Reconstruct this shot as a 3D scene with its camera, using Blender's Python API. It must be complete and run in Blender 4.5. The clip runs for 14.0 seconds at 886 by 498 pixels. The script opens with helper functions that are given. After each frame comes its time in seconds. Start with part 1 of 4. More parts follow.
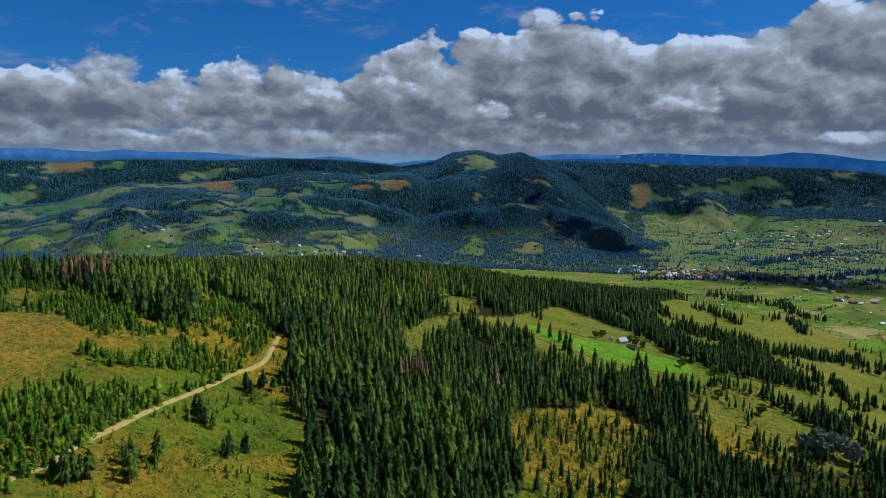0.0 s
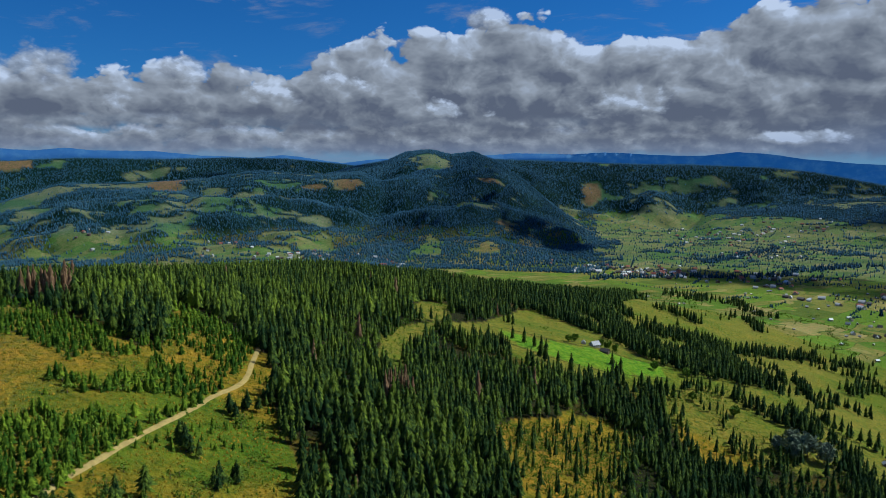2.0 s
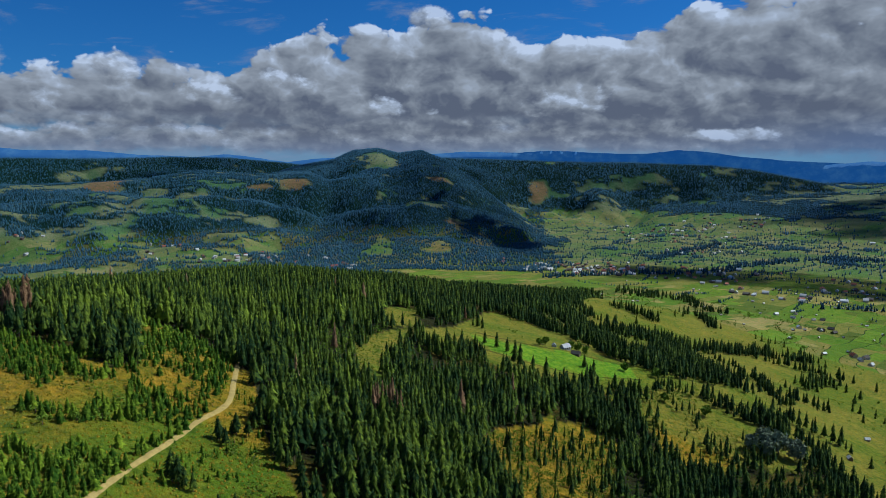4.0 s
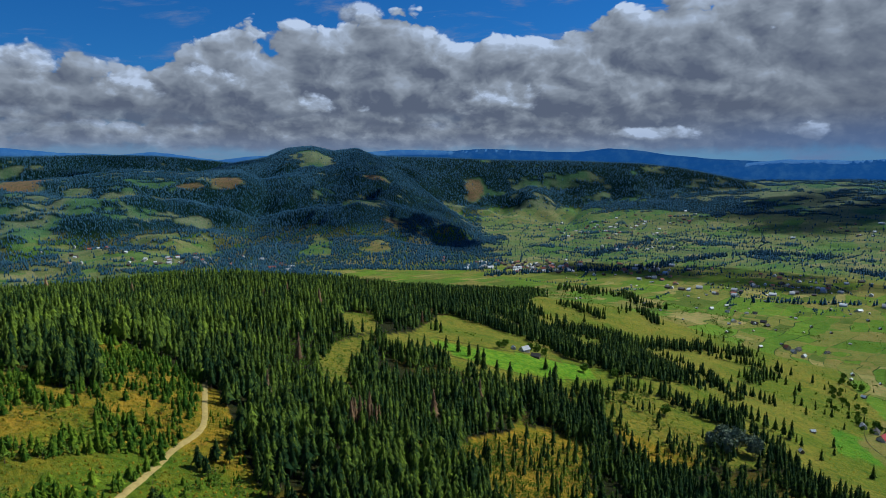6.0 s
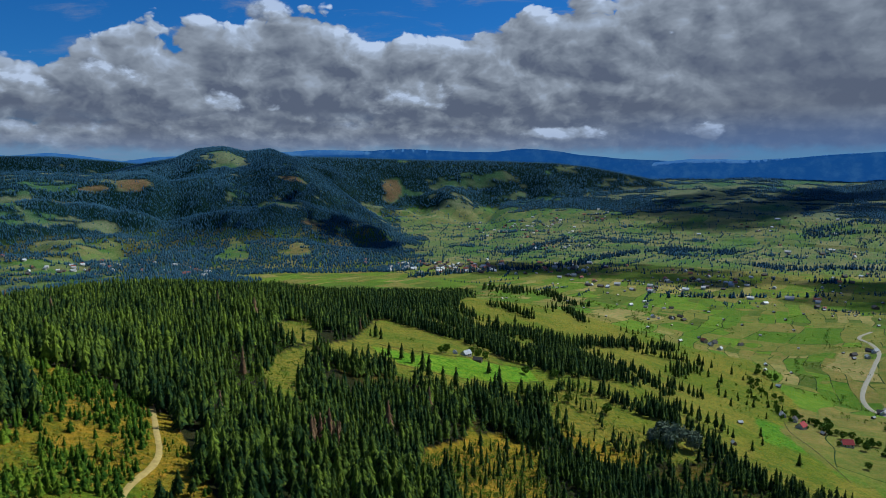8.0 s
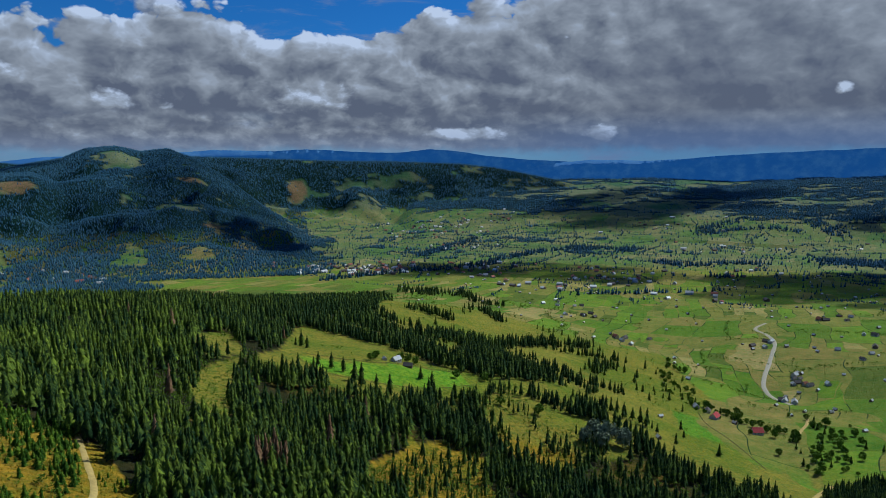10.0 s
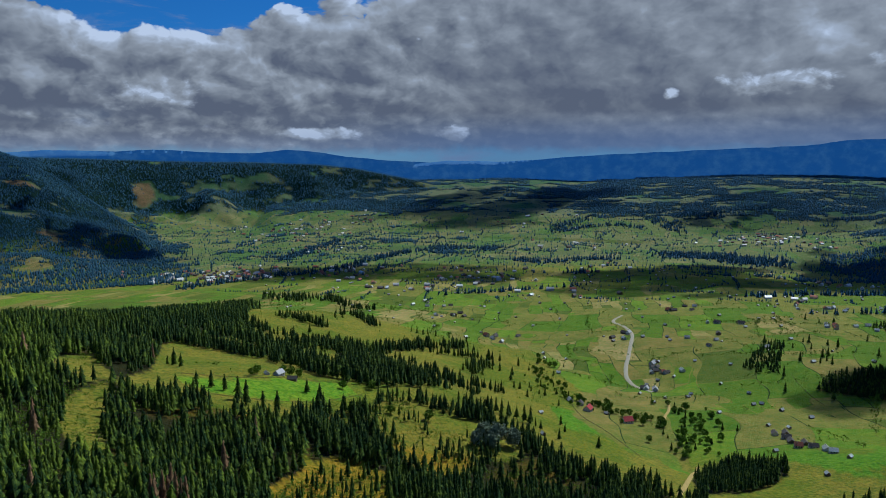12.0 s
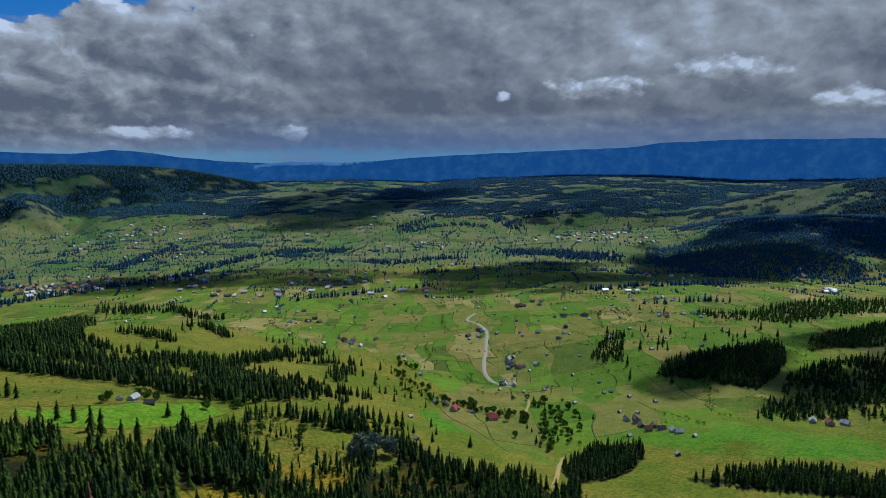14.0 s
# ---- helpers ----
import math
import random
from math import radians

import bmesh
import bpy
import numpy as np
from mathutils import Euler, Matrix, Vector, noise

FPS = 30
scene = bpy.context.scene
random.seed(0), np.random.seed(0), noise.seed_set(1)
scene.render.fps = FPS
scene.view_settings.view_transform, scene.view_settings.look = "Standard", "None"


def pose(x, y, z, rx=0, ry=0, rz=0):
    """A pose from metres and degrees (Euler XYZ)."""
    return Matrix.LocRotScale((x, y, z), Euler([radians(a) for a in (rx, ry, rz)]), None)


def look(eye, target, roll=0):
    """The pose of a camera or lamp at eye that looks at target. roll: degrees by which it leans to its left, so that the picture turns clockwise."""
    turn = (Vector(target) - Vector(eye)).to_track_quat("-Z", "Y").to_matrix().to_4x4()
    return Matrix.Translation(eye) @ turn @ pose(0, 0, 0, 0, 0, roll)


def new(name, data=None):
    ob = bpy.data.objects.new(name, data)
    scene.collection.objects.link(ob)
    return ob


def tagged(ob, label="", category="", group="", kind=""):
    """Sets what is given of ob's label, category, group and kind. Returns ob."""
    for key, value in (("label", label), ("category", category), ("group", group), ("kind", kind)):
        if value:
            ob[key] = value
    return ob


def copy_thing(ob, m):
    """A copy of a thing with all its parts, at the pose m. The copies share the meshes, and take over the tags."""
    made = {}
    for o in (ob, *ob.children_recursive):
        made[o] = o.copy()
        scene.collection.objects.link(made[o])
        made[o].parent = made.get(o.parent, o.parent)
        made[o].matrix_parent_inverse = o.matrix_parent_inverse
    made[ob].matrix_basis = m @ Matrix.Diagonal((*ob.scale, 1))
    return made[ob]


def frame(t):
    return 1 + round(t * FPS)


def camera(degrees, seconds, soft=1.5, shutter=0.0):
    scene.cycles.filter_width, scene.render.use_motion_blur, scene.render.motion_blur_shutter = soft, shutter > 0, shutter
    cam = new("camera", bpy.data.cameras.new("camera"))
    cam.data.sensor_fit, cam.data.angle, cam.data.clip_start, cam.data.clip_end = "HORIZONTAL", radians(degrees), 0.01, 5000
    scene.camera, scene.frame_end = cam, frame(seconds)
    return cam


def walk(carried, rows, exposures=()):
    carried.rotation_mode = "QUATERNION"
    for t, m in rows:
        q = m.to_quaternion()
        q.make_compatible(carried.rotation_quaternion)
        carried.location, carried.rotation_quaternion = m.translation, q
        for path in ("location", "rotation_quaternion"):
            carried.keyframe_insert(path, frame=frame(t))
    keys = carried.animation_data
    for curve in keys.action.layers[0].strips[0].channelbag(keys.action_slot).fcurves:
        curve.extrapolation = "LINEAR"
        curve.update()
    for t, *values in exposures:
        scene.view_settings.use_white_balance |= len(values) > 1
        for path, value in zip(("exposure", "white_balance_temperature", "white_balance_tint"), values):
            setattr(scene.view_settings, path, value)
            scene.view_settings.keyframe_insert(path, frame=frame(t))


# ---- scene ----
cam = camera(63.74, 14.0, soft=0.8)
ROWS = [
    (0.0, 0.00, 0.00, 315.00, -6.548, 0.000, 0.23), (0.5, -4.60, 4.26, 315.89, -6.540, -0.900, 0.24), (1.0, -9.67, 8.23, 317.04, -6.575, -1.888, 0.26),
    (1.5, -14.53, 11.73, 318.01, -6.599, -2.917, 0.25), (2.0, -19.65, 15.21, 319.21, -6.647, -3.993, 0.24), (2.5, -25.17, 19.04, 320.18, -6.673, -5.136, 0.19),
    (3.0, -30.81, 22.84, 321.49, -6.715, -6.289, 0.11), (5.5, -57.69, 42.82, 326.57, -6.946, -12.274, 0.01), (6.0, -63.08, 47.32, 327.87, -7.004, -13.879, -0.01),
    (6.5, -68.22, 51.61, 328.74, -7.014, -15.433, -0.04), (7.0, -73.11, 55.84, 329.72, -7.044, -17.237, -0.08), (7.5, -78.09, 59.79, 330.62, -7.043, -18.976, -0.12),
    (10.0, -98.48, 84.48, 333.07, -7.027, -28.494, -0.12), (10.5, -102.17, 90.34, 333.78, -7.019, -30.688, -0.09), (11.0, -105.89, 96.44, 334.72, -7.014, -33.695, -0.10),
    (11.5, -109.45, 102.15, 335.64, -7.011, -36.842, -0.11), (12.0, -112.62, 107.75, 336.82, -7.028, -39.970, -0.13), (12.5, -115.84, 112.90, 337.82, -7.033, -43.093, -0.15),
    (13.0, -118.76, 118.71, 339.24, -7.028, -46.383, -0.18), (13.5, -121.36, 124.68, 340.34, -7.037, -49.340, -0.17), (14.0, -123.73, 130.82, 341.35, -7.042, -52.656, -0.16),
]
walk(cam, [(t, pose(x, y, z, 90 + pitch, 0, yaw) @ pose(0, 0, 0, 0, 0, roll)) for t, x, y, z, pitch, yaw, roll in ROWS],
     [(0.0, 0.02, 4680, 13), (14.0, -0.04, 4640, 13)])

# ---- light: a high sun from the right of the first view, under broken clouds ----
SUN_BEARING, SUN_HEIGHT = 78.0, 47.0


class Nodes:
    """A short way to write node trees."""

    def __init__(self, tree):
        self.tree = tree
        tree.nodes.clear()

    def node(self, kind, inputs=None, **settings):
        n = self.tree.nodes.new(kind)
        for key, value in settings.items():
            setattr(n, key, value)
        for key, value in (inputs or {}).items():
            self.put(n.inputs[key], value)
        return n

    def put(self, socket, value):
        if isinstance(value, bpy.types.NodeSocket):
            self.tree.links.new(value, socket)
        else:
            socket.default_value = value

    def math(self, op, a, b=0.0, c=0.0, clamp=False):
        n = self.node("ShaderNodeMath", {0: a, 1: b, 2: c}, operation=op, use_clamp=clamp)
        return n.outputs[0]

    def vec(self, op, a, b=(0, 0, 0)):
        n = self.node("ShaderNodeVectorMath", {0: a, 1: b}, operation=op)
        return n.outputs["Value"] if op in ("LENGTH", "DOT_PRODUCT") else n.outputs["Vector"]

    def smooth(self, a, lo, hi, to_lo=0.0, to_hi=1.0):
        n = self.node("ShaderNodeMapRange", {"Value": a, "From Min": lo, "From Max": hi, "To Min": to_lo, "To Max": to_hi}, interpolation_type="SMOOTHSTEP")
        return n.outputs[0]

    def noise(self, vector, scale, detail=4.0, rough=0.55, twist=0.0, lac=2.0):
        n = self.node("ShaderNodeTexNoise", {"Vector": vector, "Scale": scale, "Detail": detail, "Roughness": rough, "Distortion": twist, "Lacunarity": lac})
        return n.outputs[0]

    def mix(self, factor, a, b, blend="MIX"):
        n = self.node("ShaderNodeMix", data_type="RGBA", blend_type=blend)
        self.put(n.inputs[0], factor), self.put(n.inputs[6], a), self.put(n.inputs[7], b)
        return n.outputs[2]

    def ramp(self, factor, stops, mode="LINEAR"):
        n = self.node("ShaderNodeValToRGB", {0: factor})
        n.color_ramp.interpolation = mode
        e = n.color_ramp.elements
        e[0].position, e[0].color = stops[0][0], (*stops[0][1], 1)
        e[1].position, e[1].color = stops[-1][0], (*stops[-1][1], 1)
        for pos, col in stops[1:-1]:
            e.new(pos).color = (*col, 1)
        return n.outputs[0]


# the crest of the great cloud bank round the horizon, as bearing and elevation in degrees
CREST = [(-60, 8.0), (-40, 8.2), (-32, 7.4), (-28, 7.4), (-25, 8.6), (-22.5, 6.6), (-19, 6.9), (-15.5, 8.4), (-11, 7.4), (-7, 8.2), (-3, 9.8), (2, 10.4), (5, 10.6), (7.3, 12.4),
         (9.5, 11.4), (15, 10.3), (20, 10.8), (28, 11.8), (34, 13.0), (40, 17.0), (48, 30.0)]
# lone puffs before the bank, as bearing, elevation, half width, half height in degrees and weight
PUFFS = [(40.8, 2.1, 2.4, 1.15, 1.0), (64.5, 5.6, 6.5, 1.9, 1.0), (74.0, 6.6, 7.5, 2.0, 1.0), (57.5, 5.0, 1.1, 0.8, 0.9), (81.8, 4.2, 5.0, 1.6, 1.0), (30.2, 2.1, 6.5, 0.9, 1.0),
         (-25.2, 6.8, 5.0, 2.3, 1.0), (-15.6, 6.8, 4.2, 1.9, 1.0), (-3.8, 6.5, 4.2, 1.9, 0.9), (7.4, 11.2, 3.6, 1.8, 1.0), (18.5, 4.8, 7.0, 1.9, 1.0), (4.5, 4.4, 5.5, 1.5, 0.8), (-20.5, 4.6, 4.5, 1.6, 0.8), (-9.5, 5.4, 5.0, 1.5, 0.8)]
GLOOM = [(49.0, 6.0, 12.0, 3.6, -0.22), (42.7, 1.8, 20.0, 1.4, -0.16), (7.7, 6.4, 5.9, 2.3, -0.14), (-14.0, 6.0, 1.8, 1.1, -0.2), (7.3, 11.2, 2.6, 1.2, 0.35),
         (-25.0, 6.8, 3.0, 1.4, 0.2), (-15.5, 7.0, 2.6, 1.0, 0.2), (18.7, 5.2, 5.9, 1.4, 0.15), (72.0, 9.5, 15.0, 5.0, 0.24)]


def lumps(k, place, rows):
    total = 0.0
    for az, el, wide, high, weight in rows:
        off = k.vec("MULTIPLY", k.vec("SUBTRACT", place, (az, el, 0)), (1 / wide, 1 / high, 0))
        total = k.math("ADD", total, k.smooth(k.vec("LENGTH", off), 1.0, 0.0, 0.0, weight))
    return total


def billow_group():
    """Rounded heaps of vapour at a place of the sky: how far they swell, and how they turn to the sun."""
    tree = bpy.data.node_groups.new("cloud_billows", "ShaderNodeTree")
    tree.interface.new_socket("Place", in_out="INPUT", socket_type="NodeSocketVector")
    tree.interface.new_socket("Swell", in_out="OUTPUT", socket_type="NodeSocketFloat")
    tree.interface.new_socket("Lit", in_out="OUTPUT", socket_type="NodeSocketFloat")
    k = Nodes(tree)
    place = k.node("NodeGroupInput").outputs[0]
    drift = k.node("ShaderNodeTexNoise", {"Vector": place, "Scale": 0.5, "Detail": 4.0, "Roughness": 0.6}).outputs[1]
    place = k.vec("ADD", place, k.vec("MULTIPLY", drift, (1.1, 0.8, 0)))

    def swell(at):
        cell = k.node("ShaderNodeTexVoronoi", {"Vector": at, "Scale": 0.62, "Smoothness": 0.3, "Detail": 3.0, "Roughness": 0.48, "Lacunarity": 2.3}, feature="SMOOTH_F1", voronoi_dimensions="2D")
        return k.math("MULTIPLY_ADD", cell.outputs["Distance"], -1.5, 0.66)
    here = swell(place)
    lit = k.math("SUBTRACT", here, swell(k.vec("ADD", place, (0.26, 0.34, 0))))
    k.node("NodeGroupOutput", {0: here, 1: lit})
    return tree


def make_world():
    world = bpy.data.worlds.new("sky")
    scene.world = world
    world.use_nodes = True
    k = Nodes(world.node_tree)
    way = k.node("ShaderNodeTexCoord").outputs["Generated"]
    xyz = k.node("ShaderNodeSeparateXYZ", {0: way})
    az = k.math("MULTIPLY", k.math("ARCTAN2", xyz.outputs[0], xyz.outputs[1]), 57.29578)
    el = k.math("MULTIPLY", k.math("ARCSINE", xyz.outputs[2]), 57.29578)
    place = k.node("ShaderNodeCombineXYZ", {0: az, 1: el}).outputs[0]
    group = billow_group()
    sky = k.node("ShaderNodeTexSky", sky_type="NISHITA", sun_disc=False, sun_elevation=radians(SUN_HEIGHT), sun_rotation=radians(SUN_BEARING),
                 altitude=900, air_density=1.0, dust_density=0.3, ozone_density=2.5).outputs[0]
    sky = k.mix(1.0, sky, (0.018, 0.036, 0.050, 1), "MULTIPLY")
    fine = k.math("SUBTRACT", k.noise(k.vec("MULTIPLY", place, (0.36, 0.55, 0)), 1.2, 8, 0.62), 0.5)
    broad = k.math("SUBTRACT", k.noise(k.vec("MULTIPLY", place, (0.055, 0.16, 0)), 1.5, 4, 0.55), 0.5)
    veil = k.noise(k.vec("MULTIPLY", place, (0.07, 0.26, 0)), 1.9, 8, 0.62, 0.5)
    wisp = k.math("MULTIPLY", k.smooth(veil, 0.52, 0.72), 0.7)
    now = k.mix(wisp, sky, (0.23, 0.235, 0.25, 1))
    # broken cloud overhead, added above the view to set the fill light, and a grey sheet over the far end of the valley
    high = k.math("MULTIPLY", k.smooth(el, 14, 24), k.smooth(k.math("ADD", veil, broad), 0.52, 0.68))
    now = k.mix(high, now, k.ramp(veil, [(0.3, (0.17, 0.175, 0.19)), (0.7, (0.30, 0.295, 0.29))]))
    span = CREST[-1][0] - CREST[0][0]
    crest = k.math("MULTIPLY", k.ramp(k.math("MULTIPLY_ADD", az, 1 / span, -CREST[0][0] / span), [((a - CREST[0][0]) / span, (e / 30,) * 3) for a, e in CREST]), 30.0)
    gloom = lumps(k, place, GLOOM)
    light = [(0.0, (0.122, 0.120, 0.120)), (0.3, (0.200, 0.190, 0.166)), (0.6, (0.312, 0.290, 0.240)), (0.85, (0.435, 0.415, 0.36)), (1.0, (0.61, 0.585, 0.52))]
    # rows of cloud heaps from the nearest and highest down to the farthest at the horizon; the near hide the far from below
    rows = [(0.0, -0.4, 1.0, 0.55, 1.5, 0.0, 0.50), (0.6, 0.15, 2.0, 0.85, 1.25, 31.0, 0.95), (1.2, 0.33, 1.3, 1.0, 1.2, 57.0, 0.95), (2.2, 0.6, 1.2, 1.4, 1.05, 83.0, 0.95), (3.2, 1.0, 0.5, 1.9, 0.8, 7.0, 1.0)]
    calm = k.smooth(az, 26, 48, 0.62, 0.30)
    for foot, share, add, bulge, zoom, seed, cover in rows:
        moved = k.vec("ADD", k.vec("MULTIPLY", place, (0.42 * zoom, 0.62 * zoom, 0)), (seed, seed * 0.37, 0))
        b = k.node("ShaderNodeGroup", {0: moved}, node_tree=group)
        swell, lit = b.outputs[0], b.outputs[1]
        tall = k.math("MINIMUM", crest, 13.0) if share < 1 else crest
        gap = k.math("MULTIPLY", k.math("SUBTRACT", k.noise(k.vec("ADD", k.vec("MULTIPLY", place, (0.11, 0, 0)), (seed, 0, 0)), 1.0, 3), 0.55), 0.0 if share == 1.0 else 5.0 * bulge * 0.5)
        top = k.math("ADD", k.math("ADD", k.math("MULTIPLY_ADD", tall, share, add), gap), k.math("MULTIPLY", k.math("MULTIPLY_ADD", fine, 0.45, swell), bulge))
        depth = k.math("SUBTRACT", top, el)
        under = k.math("SUBTRACT", k.math("MULTIPLY_ADD", fine, -1.2, el), k.math("MULTIPLY_ADD", broad, 1.3 * bulge, foot))
        mask = k.math("MULTIPLY", k.smooth(depth, 0.0, 0.5), k.smooth(under, -0.25, 0.75))
        tone = k.smooth(depth, 1.9 * bulge, 0.1, 0.37, 0.80)
        tone = k.math("ADD", tone, k.math("MULTIPLY", lit, calm))
        tone = k.math("ADD", tone, k.math("MULTIPLY_ADD", fine, 0.26, k.math("MULTIPLY", broad, 0.7)))
        tone = k.math("ADD", tone, k.smooth(under, 1.8 * bulge, -0.2, 0.0, -0.30))
        now = k.mix(k.math("MULTIPLY", mask, cover), now, k.ramp(k.math("ADD", tone, gloom), light))
    # single bright heaps, light above and grey below
    b = k.node("ShaderNodeGroup", {0: k.vec("MULTIPLY", place, (0.55, 0.85, 0))}, node_tree=group)
    mass = lumps(k, place, PUFFS)
    rise = k.math("SUBTRACT", mass, lumps(k, k.vec("ADD", place, (0.5, 0.8, 0)), PUFFS))
    body = k.math("ADD", mass, k.math("MULTIPLY_ADD", b.outputs[0], 0.4, k.math("MULTIPLY", fine, 0.6)))
    tone = k.math("ADD", k.math("MULTIPLY_ADD", b.outputs[1], 0.5, 0.52), k.math("MULTIPLY_ADD", fine, 0.35, k.math("MULTIPLY", rise, 0.55)))
    now = k.mix(k.smooth(body, 0.15, 0.55, 0.0, 0.85), now, k.ramp(tone, light))
    # blue distance under the far end of the cloud sheet
    now = k.mix(k.math("MULTIPLY", k.smooth(az, 22, 46), k.smooth(el, 4.2, 0.9, 0.0, 0.62)), now, (0.105, 0.150, 0.225, 1))
    # a pale band of bright air low over the horizon
    now = k.mix(k.math("MULTIPLY", k.smooth(az, 44, 24), k.smooth(el, 2.6, 0.6, 0.0, 0.4)), now, (0.26, 0.275, 0.30, 1))
    k.node("ShaderNodeOutputWorld", {0: k.node("ShaderNodeBackground", {0: now, 1: 1.0}).outputs[0]})


make_world()
sun = new("sun", bpy.data.lights.new("sun", "SUN"))
sun.data.energy, sun.data.angle, sun.data.color = 4.4, radians(0.53), (1.0, 0.86, 0.56)
_az, _el = radians(SUN_BEARING), radians(SUN_HEIGHT)
SUNWARD = Vector((math.sin(_az) * math.cos(_el), math.cos(_az) * math.cos(_el), math.sin(_el)))
sun.matrix_world = look(SUNWARD * 3000, (0, 0, 0))


# ---- materials ----
def material(name, build, specular=0.25, haze_sheen=None):
    m = bpy.data.materials.new(name)
    m.use_nodes = True
    k = Nodes(m.node_tree)
    colour, rough, bump, metal = build(k)
    s = k.node("ShaderNodeBsdfPrincipled", {"Roughness": rough, "Metallic": metal})
    k.put(s.inputs["Base Color"], colour)
    s.inputs["Specular IOR Level"].default_value = specular
    if haze_sheen:
        # a bluish sheen at flat angles that stands in for the haze of distance
        k.put(s.inputs["Sheen Weight"], haze_sheen[0]), k.put(s.inputs["Sheen Roughness"], haze_sheen[1]), k.put(s.inputs["Sheen Tint"], (0.18, 0.42, 1.0, 1))
    if bump is not None:
        k.put(s.inputs["Normal"], k.node("ShaderNodeBump", {"Height": bump[0], "Strength": bump[1], "Distance": bump[2]}).outputs[0])
    k.node("ShaderNodeOutputMaterial", {0: s.outputs[0]})
    return m


def where(k):
    return k.node("ShaderNodeNewGeometry").outputs["Position"]


def ground_look(k):
    p = where(k)
    cover = k.node("ShaderNodeAttribute", attribute_name="cover")
    bent = k.vec("ADD", k.vec("ADD", p, (9000, 9000, 0)), k.vec("MULTIPLY", k.node("ShaderNodeTexNoise", {"Vector": p, "Scale": 0.004, "Detail": 2.0}).outputs[1], (120, 120, 0)))
    turned = k.node("ShaderNodeVectorRotate", {"Vector": k.vec("MULTIPLY", bent, (1, 1, 0)), "Angle": radians(-38)}, rotation_type="Z_AXIS").outputs[0]

    def parcels(wide, deep):
        n = k.node("ShaderNodeTexBrick", {"Vector": turned, "Color1": (0, 0, 0, 1), "Color2": (1, 1, 1, 1), "Mortar": (0.5, 0.5, 0.5, 1), "Scale": 1.0, "Mortar Size": 0.9, "Mortar Smooth": 0.3, "Brick Width": wide, "Row Height": deep},
                   offset=0.37, offset_frequency=2, squash=0.6, squash_frequency=3)
        return n.outputs["Color"], n.outputs["Fac"]
    (broad, broad_edge), (strip, strip_edge) = parcels(150.0, 74.0), parcels(120.0, 27.0)
    which = k.smooth(k.noise(p, 0.0045, 2), 0.50, 0.51)
    pick, edge = k.mix(which, broad, strip), k.mix(which, broad_edge, strip_edge)
    field = k.ramp(pick, [(0.0, (0.16, 0.235, 0.012)), (0.16, (0.22, 0.30, 0.015)), (0.30, (0.15, 0.175, 0.022)), (0.42, (0.29, 0.25, 0.05)), (0.56, (0.18, 0.26, 0.012)), (0.66, (0.34, 0.255, 0.065)),
                          (0.78, (0.30, 0.26, 0.05)), (0.90, (0.47, 0.34, 0.12))], "CONSTANT")
    field = k.mix(k.smooth(k.noise(p, 0.012, 4), 0.45, 0.7, 0.0, 0.35), field, (0.17, 0.19, 0.025, 1))
    bank = k.math("MULTIPLY", edge, k.smooth(k.noise(p, 0.01, 3), 0.42, 0.55))
    field = k.mix(bank, field, (0.035, 0.06, 0.012, 1))
    parcel = k.node("ShaderNodeAttribute", attribute_name="parcel").outputs["Fac"]
    colour = k.mix(parcel, cover.outputs["Color"], field)
    big, small = k.noise(p, 0.035, 6, 0.65), k.noise(p, 0.30, 6, 0.75)
    colour = k.mix(k.smooth(big, 0.3, 0.7, 0.0, 0.75), colour, k.mix(1.0, colour, (0.62, 0.74, 0.6, 1), "MULTIPLY"))
    colour = k.mix(k.math("MULTIPLY", k.smooth(small, 0.38, 0.66), k.math("MULTIPLY_ADD", parcel, -0.6, 1.0)), colour, k.mix(1.0, colour, (0.36, 0.50, 0.36, 1), "MULTIPLY"))
    patchy = k.smooth(k.noise(p, 0.11, 5, 0.7), 0.42, 0.62, 0.0, 0.8)
    colour = k.mix(patchy, colour, k.mix(1.0, colour, (0.66, 0.92, 0.6, 1), "MULTIPLY"))
    return colour, 0.95, (small, 1.0, 2.0), 0.0


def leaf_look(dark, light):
    def build(k):
        tint = k.node("ShaderNodeAttribute", attribute_name="tint").outputs["Fac"]
        p = where(k)
        n = k.noise(p, 0.7, 4, 0.7)
        island = k.node("ShaderNodeNewGeometry").outputs["Random Per Island"]
        f = k.math("ADD", k.math("MULTIPLY", tint, 0.7), k.math("ADD", k.math("MULTIPLY_ADD", n, 1.6, -0.85), k.math("MULTIPLY_ADD", island, 0.5, -0.2)), clamp=True)
        f = k.math("POWER", f, 1.25)
        return k.mix(f, (*dark, 1), (*light, 1)), 0.85, (k.noise(p, 2.5, 3), 0.6, 0.5), 0.0
    return build


def plain(colour, rough=0.8, scale=1.0, spread=0.35, metal=0.0):
    def build(k):
        p = k.node("ShaderNodeTexCoord").outputs["Object"]
        n = k.noise(p, scale, 5, 0.6)
        rnd = k.node("ShaderNodeObjectInfo").outputs["Random"]
        c = k.mix(k.smooth(n, 0.25, 0.75), (*colour, 1), (*[v * (1 - spread) for v in colour], 1))
        c = k.mix(k.math("MULTIPLY", rnd, 0.4), c, k.mix(1.0, c, (0.7, 0.7, 0.68, 1), "MULTIPLY"))
        return c, rough, (n, 0.3, 0.1), metal
    return build


